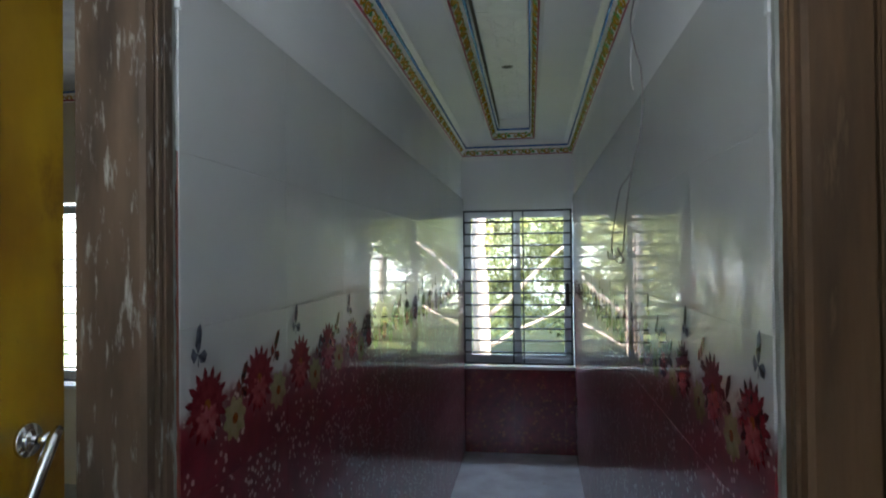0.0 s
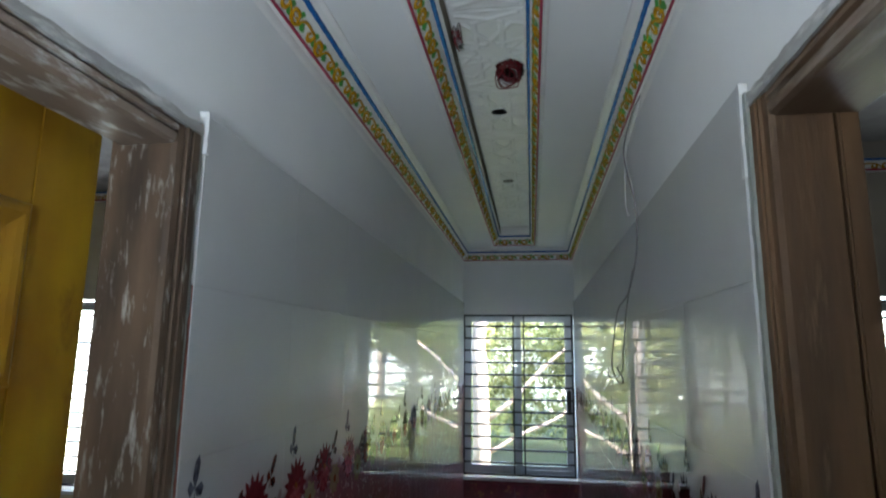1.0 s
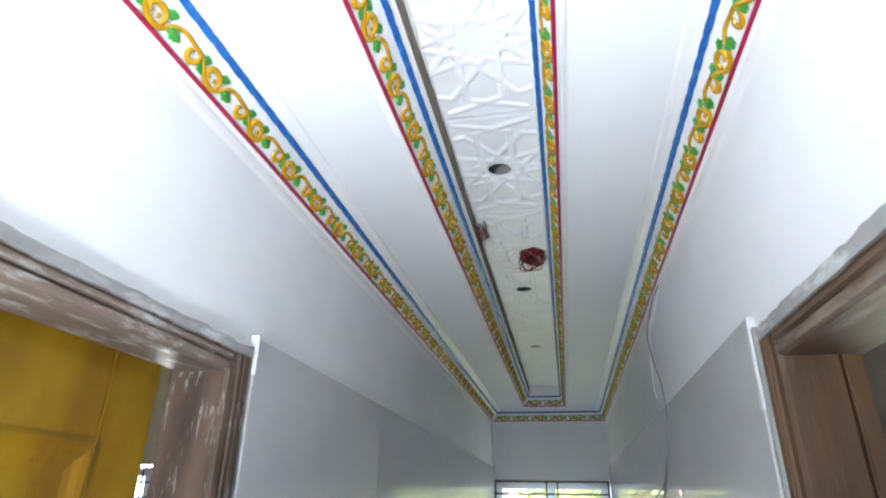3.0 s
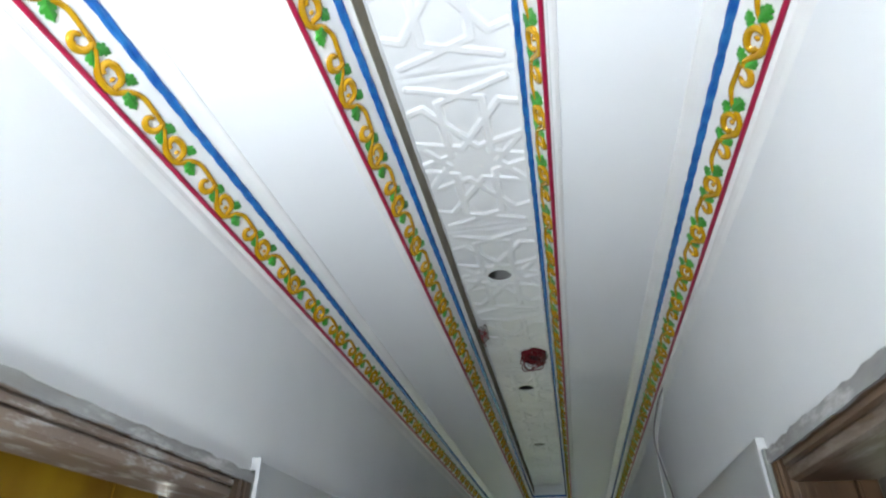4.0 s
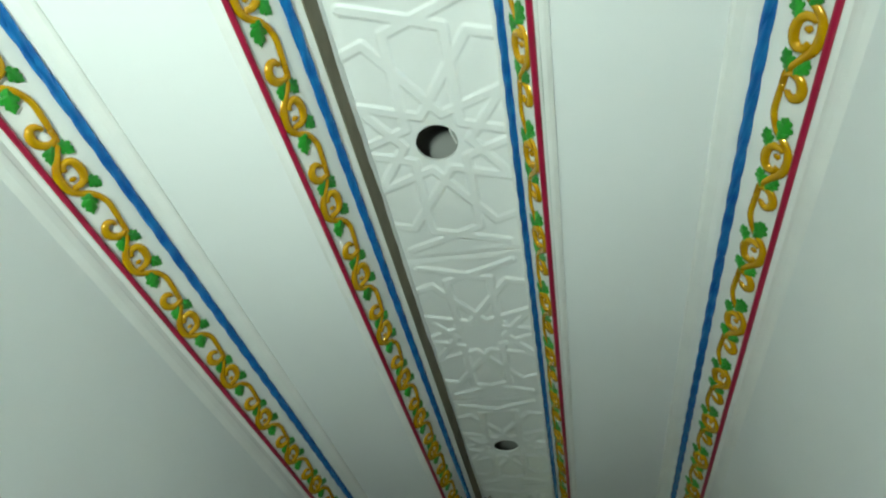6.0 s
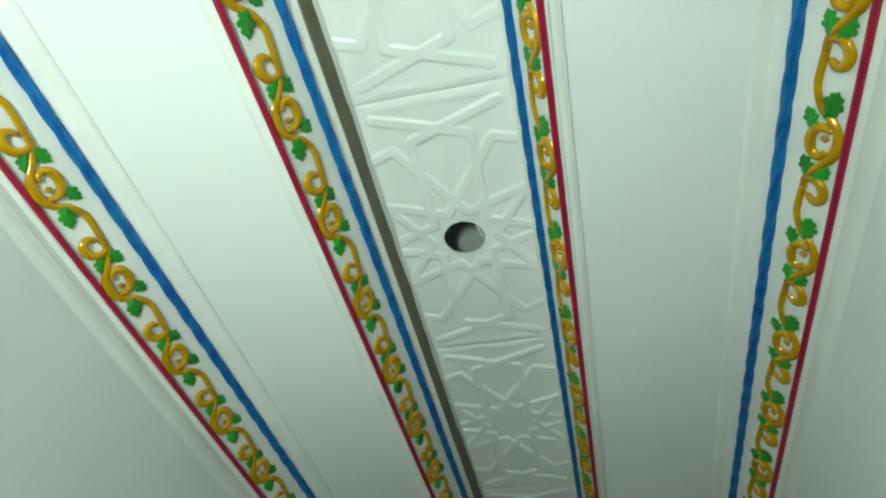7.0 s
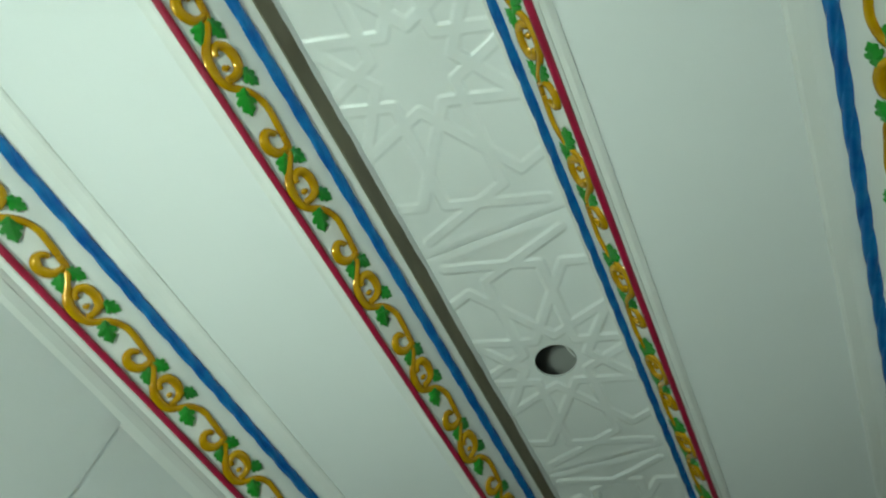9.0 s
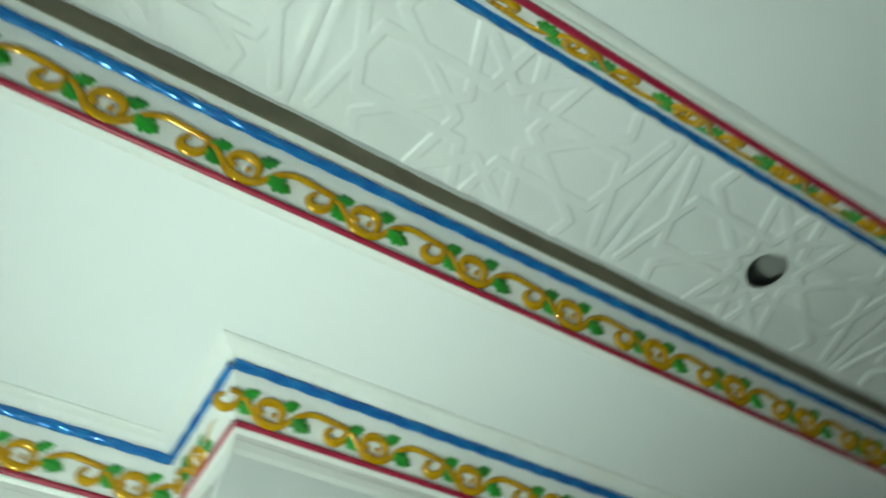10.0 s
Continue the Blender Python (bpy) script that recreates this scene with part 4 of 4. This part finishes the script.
wire("hanging_wire", [(xe - 0.02, 1.720, 2.05), (xe - 0.03, 1.820, 1.92), (xe - 0.04, 1.840, 1.80), (xe - 0.03, 1.980, 1.72), (xe - 0.05, 2.140, 1.70), (xe - 0.04, 2.260, 1.73)], 0.0026, M_WIRE_D,
     "thin dark loose wire hanging on the wall")
rnd = random.Random(5)
for k in range(16):
    ph, rr, tilt = rnd.uniform(0, 6.28), rnd.uniform(0.5, 1.0), rnd.uniform(-1, 1)
    drop = rnd.uniform(0.005, 0.045)
    pts = [(-0.074 + 0.05 * math.cos(ph), 1.90 + 0.09 * math.sin(ph), ZP + 0.09)]
    for q in range(9):
        a = ph + q * rnd.uniform(0.55, 0.75)
        pts.append((-0.074 + 0.052 * rr * math.cos(a), 1.90 + 0.095 * rr * math.sin(a), ZP + 0.02 + 0.02 * tilt * math.cos(a) - drop * math.sin(math.pi * q / 8)))
    pts.append((-0.074 + 0.04 * math.cos(ph + 5), 1.90 + 0.07 * math.sin(ph + 5), ZP + 0.09))
    wire("ceiling_wire", pts, 0.0019, M_WIRE_W if k == 7 else M_WIRE_R, "red wire looped in the torn ceiling opening")
for k in range(6):
    cy = 1.55 + rnd.uniform(-0.03, 0.03)
    pts = [(PX0 + 0.002, cy, ZP - 0.012)]
    for j in range(4):
        pts.append((PX0 + 0.010 + rnd.uniform(0, 0.022), 1.55 + rnd.uniform(-0.06, 0.06), ZP - 0.012 - rnd.uniform(0, 0.04)))
    pts.append((PX0 + 0.002, cy + 0.03, ZP - 0.02))
    wire("ceiling_wire", pts, 0.0022, M_WIRE_R if k % 2 else M_WIRE_D, "dark wires bundled at the side of the recess")
for k in HOLES[:2]:
    yc = PC + PITCH * k
    wire("hole_wire", [(-0.112, yc - 0.03, ZP + 0.071), (-0.110, yc - 0.016, ZP + 0.045), (-0.104, yc + 0.002, ZP + 0.026), (-0.096, yc + 0.014, ZP + 0.012)], 0.0018, M_WIRE_W, "white wire inside the lamp hole")


# ---- wall tiles ----
ROWS_Z = [0.0] + [0.1 + 0.3 * k for k in range(7)] + [2.215]
TW = 0.4325


def tile_mesh(w, h, mat):
    """One glazed tile, face towards +x, centred."""
    bm = bmesh.new()
    g, e = 0.0002, 0.0005
    back = [bm.verts.new((-0.008, y, z)) for y, z in ((-w / 2 + g, -h / 2 + g), (w / 2 - g, -h / 2 + g), (w / 2 - g, h / 2 - g), (-w / 2 + g, h / 2 - g))]
    mid = [bm.verts.new((-e * 0.6, v.co.y, v.co.z)) for v in back]
    front = [bm.verts.new((0, v.co.y - math.copysign(e, v.co.y), v.co.z - math.copysign(e, v.co.z))) for v in back]
    for a, b in ((back, mid), (mid, front)):
        for k in range(4):
            bm.faces.new((a[k], a[(k + 1) % 4], b[(k + 1) % 4], b[k]))
    bm.faces.new(front)
    me = bpy.data.meshes.new("tile")
    bmesh.ops.recalc_face_normals(bm, faces=bm.faces)
    bm.to_mesh(me)
    bm.free()
    me.materials.append(mat)
    return me


def flower_mesh(petals, r, mat, width=0.34):
    bm = bmesh.new()
    for layer, (rr, off) in enumerate(((r, 0), (r * 0.78, 0.5))):
        for k in range(petals):
            a = 2 * math.pi * (k + off) / petals
            pts = [(0.12, 0.05), (0.5, width * 0.42), (0.82, width * 0.40), (1.0, 0.0), (0.82, -width * 0.40), (0.5, -width * 0.42), (0.12, -0.05)]
            h = 0.0006 + 0.0003 * layer + 0.00006 * (k % 3)
            bm.faces.new([bm.verts.new((h, rr * (u * math.cos(a) - v * math.sin(a)), rr * (u * math.sin(a) + v * math.cos(a)))) for u, v in pts])
    me = bpy.data.meshes.new("printed_flower")
    bm.to_mesh(me)
    bm.free()
    me.materials.append(mat)
    return me


def disc_mesh(r, mat):
    bm = bmesh.new()
    bm.faces.new([bm.verts.new((0.0013, r * math.cos(a), r * math.sin(a))) for a in (2 * math.pi * k / 14 for k in range(14))])
    me = bpy.data.meshes.new("flower_heart")
    bm.to_mesh(me)
    bm.free()
    me.materials.append(mat)
    return me


def butterfly_mesh(mat):
    bm = bmesh.new()
    wing = [(0, 0), (0.008, 0.014), (0.013, 0.040), (0.008, 0.056), (-0.004, 0.046), (-0.009, 0.018)]
    low = [(0, 0), (0.020, 0.008), (0.029, -0.002), (0.022, -0.016), (0.006, -0.014)]
    left = [(0, 0), (-0.017, 0.016), (-0.023, 0.002), (-0.014, -0.013)]
    tail = [(0, 0.004), (0.002, -0.02), (-0.002, -0.02)]
    for j, shape in enumerate((wing, low, left, tail)):
        bm.faces.new([bm.verts.new((0.0016 + 0.0001 * j, y, z)) for y, z in shape])
    me = bpy.data.meshes.new("printed_butterfly")
    bm.to_mesh(me)
    bm.free()
    me.materials.append(mat)
    return me


FLOWER_R, FLOWER_P, FLOWER_Y = flower_mesh(15, 0.072, M_PETAL_R, 0.24), flower_mesh(9, 0.040, M_PETAL_P, 0.34), flower_mesh(8, 0.047, M_PETAL_Y, 0.5)
HEART_D, HEART_Y = disc_mesh(0.011, M_HEART), disc_mesh(0.012, M_HEART)
FLY_B, FLY_D = butterfly_mesh(M_WING_B), butterfly_mesh(M_WING_D)
MESHES = {}


def tile(parent, w, h, mat, matrix):
    key = (round(w, 3), round(h, 3), mat.name)
    if key not in MESHES:
        MESHES[key] = tile_mesh(w, h, mat)
    return shared("tile", MESHES[key], parent, matrix)


def tiled_wall(name, label, start, end, turn, place):
    wall = tagged(new(name), label, "wall tiles", "", "structure")
    rnd = random.Random(len(name))
    run = end - start
    n = math.ceil(run / TW)
    for r, (z0, z1) in enumerate(zip(ROWS_Z, ROWS_Z[1:])):
        for c in range(n):
            a, b = start + c * TW, min(end, start + (c + 1) * TW)
            mat = M_TILE_G if z0 > 1.5 else M_TILE_F if z0 > 1.2 else M_TILE_C
            m = place((a + b) / 2, (z0 + z1) / 2) @ pose(0, 0, 0, 0, rnd.uniform(-0.05, 0.05), turn + rnd.uniform(-0.06, 0.06))
            t = tile(wall, b - a, z1 - z0, mat, m)
            if mat is M_TILE_F:
                s = 1 if turn == 0 else -1
                for me, y, z, ang in ((FLOWER_R, -0.135, 0.005, 0), (FLOWER_Y, -0.035, -0.045, 10), (FLOWER_R, 0.07, 0.012, 7), (FLOWER_Y, 0.165, -0.035, 25)):
                    if b - a < TW - 0.05 and y > (b - a) / 2 - 0.06:
                        continue
                    f = shared("printed_flower", me, t, Matrix.Translation((0, s * y, z)) @ pose(0, 0, 0, ang))
                    shared("flower_heart", HEART_D, t, Matrix.Translation((0, s * y, z)))
                    if me is FLOWER_R:
                        shared("printed_flower", FLOWER_P, t, Matrix.Translation((0.0004, s * y, z - 0.028)) @ pose(0, 0, 0, ang))
                for me, y, z in ((FLY_B, -0.165, 0.10), (FLY_D, -0.01, 0.01), (FLY_D, 0.145, 0.055)):
                    if b - a < TW - 0.05 and y > (b - a) / 2 - 0.03:
                        continue
                    shared("printed_butterfly", me, t, Matrix.Translation((0, s * y, z)) @ (pose(0, 0, 0, -20) if me is FLY_D else pose(0, 0, 0)))
    return wall


tiled_wall("wall_tiles_west", "glossy grey and crimson flowered wall tiles", 0.774, YF, 0, lambda y, z: Matrix.Translation((XL + 0.012, y, z)))
SKEW = math.degrees(math.atan(0.0066))
tiled_wall("wall_tiles_east", "glossy grey and crimson flowered wall tiles", 0.763, YF, 180 - SKEW, lambda y, z: Matrix.Translation((xr(y) - 0.012, y, z)))
part("tile_edge", boxes((XL, XL + 0.0105, 0.7715, 0.7735, 0, 1.9)), M_REDTILEBODY, bpy.data.objects["wall_tiles_west"], "bare terracotta edge of the tiles")
north = tagged(new("wall_tiles_north"), "dark crimson glossy tiles under the window", "wall tiles", "", "structure")
rnd = random.Random(9)
for z0, z1 in ((0.0, 0.1), (0.1, 0.4), (0.4, 0.7), (0.7, 0.727)):
    for a, b in ((-0.588, -0.156), (-0.156, 0.276), (0.276, 0.358)):
        tile(north, b - a, z1 - z0, M_TILE_P, Matrix.Translation(((a + b) / 2, YF - 0.012, (z0 + z1) / 2)) @ pose(0, 0, 0, 0, rnd.uniform(-0.1, 0.1), -90 + rnd.uniform(-0.1, 0.1)))
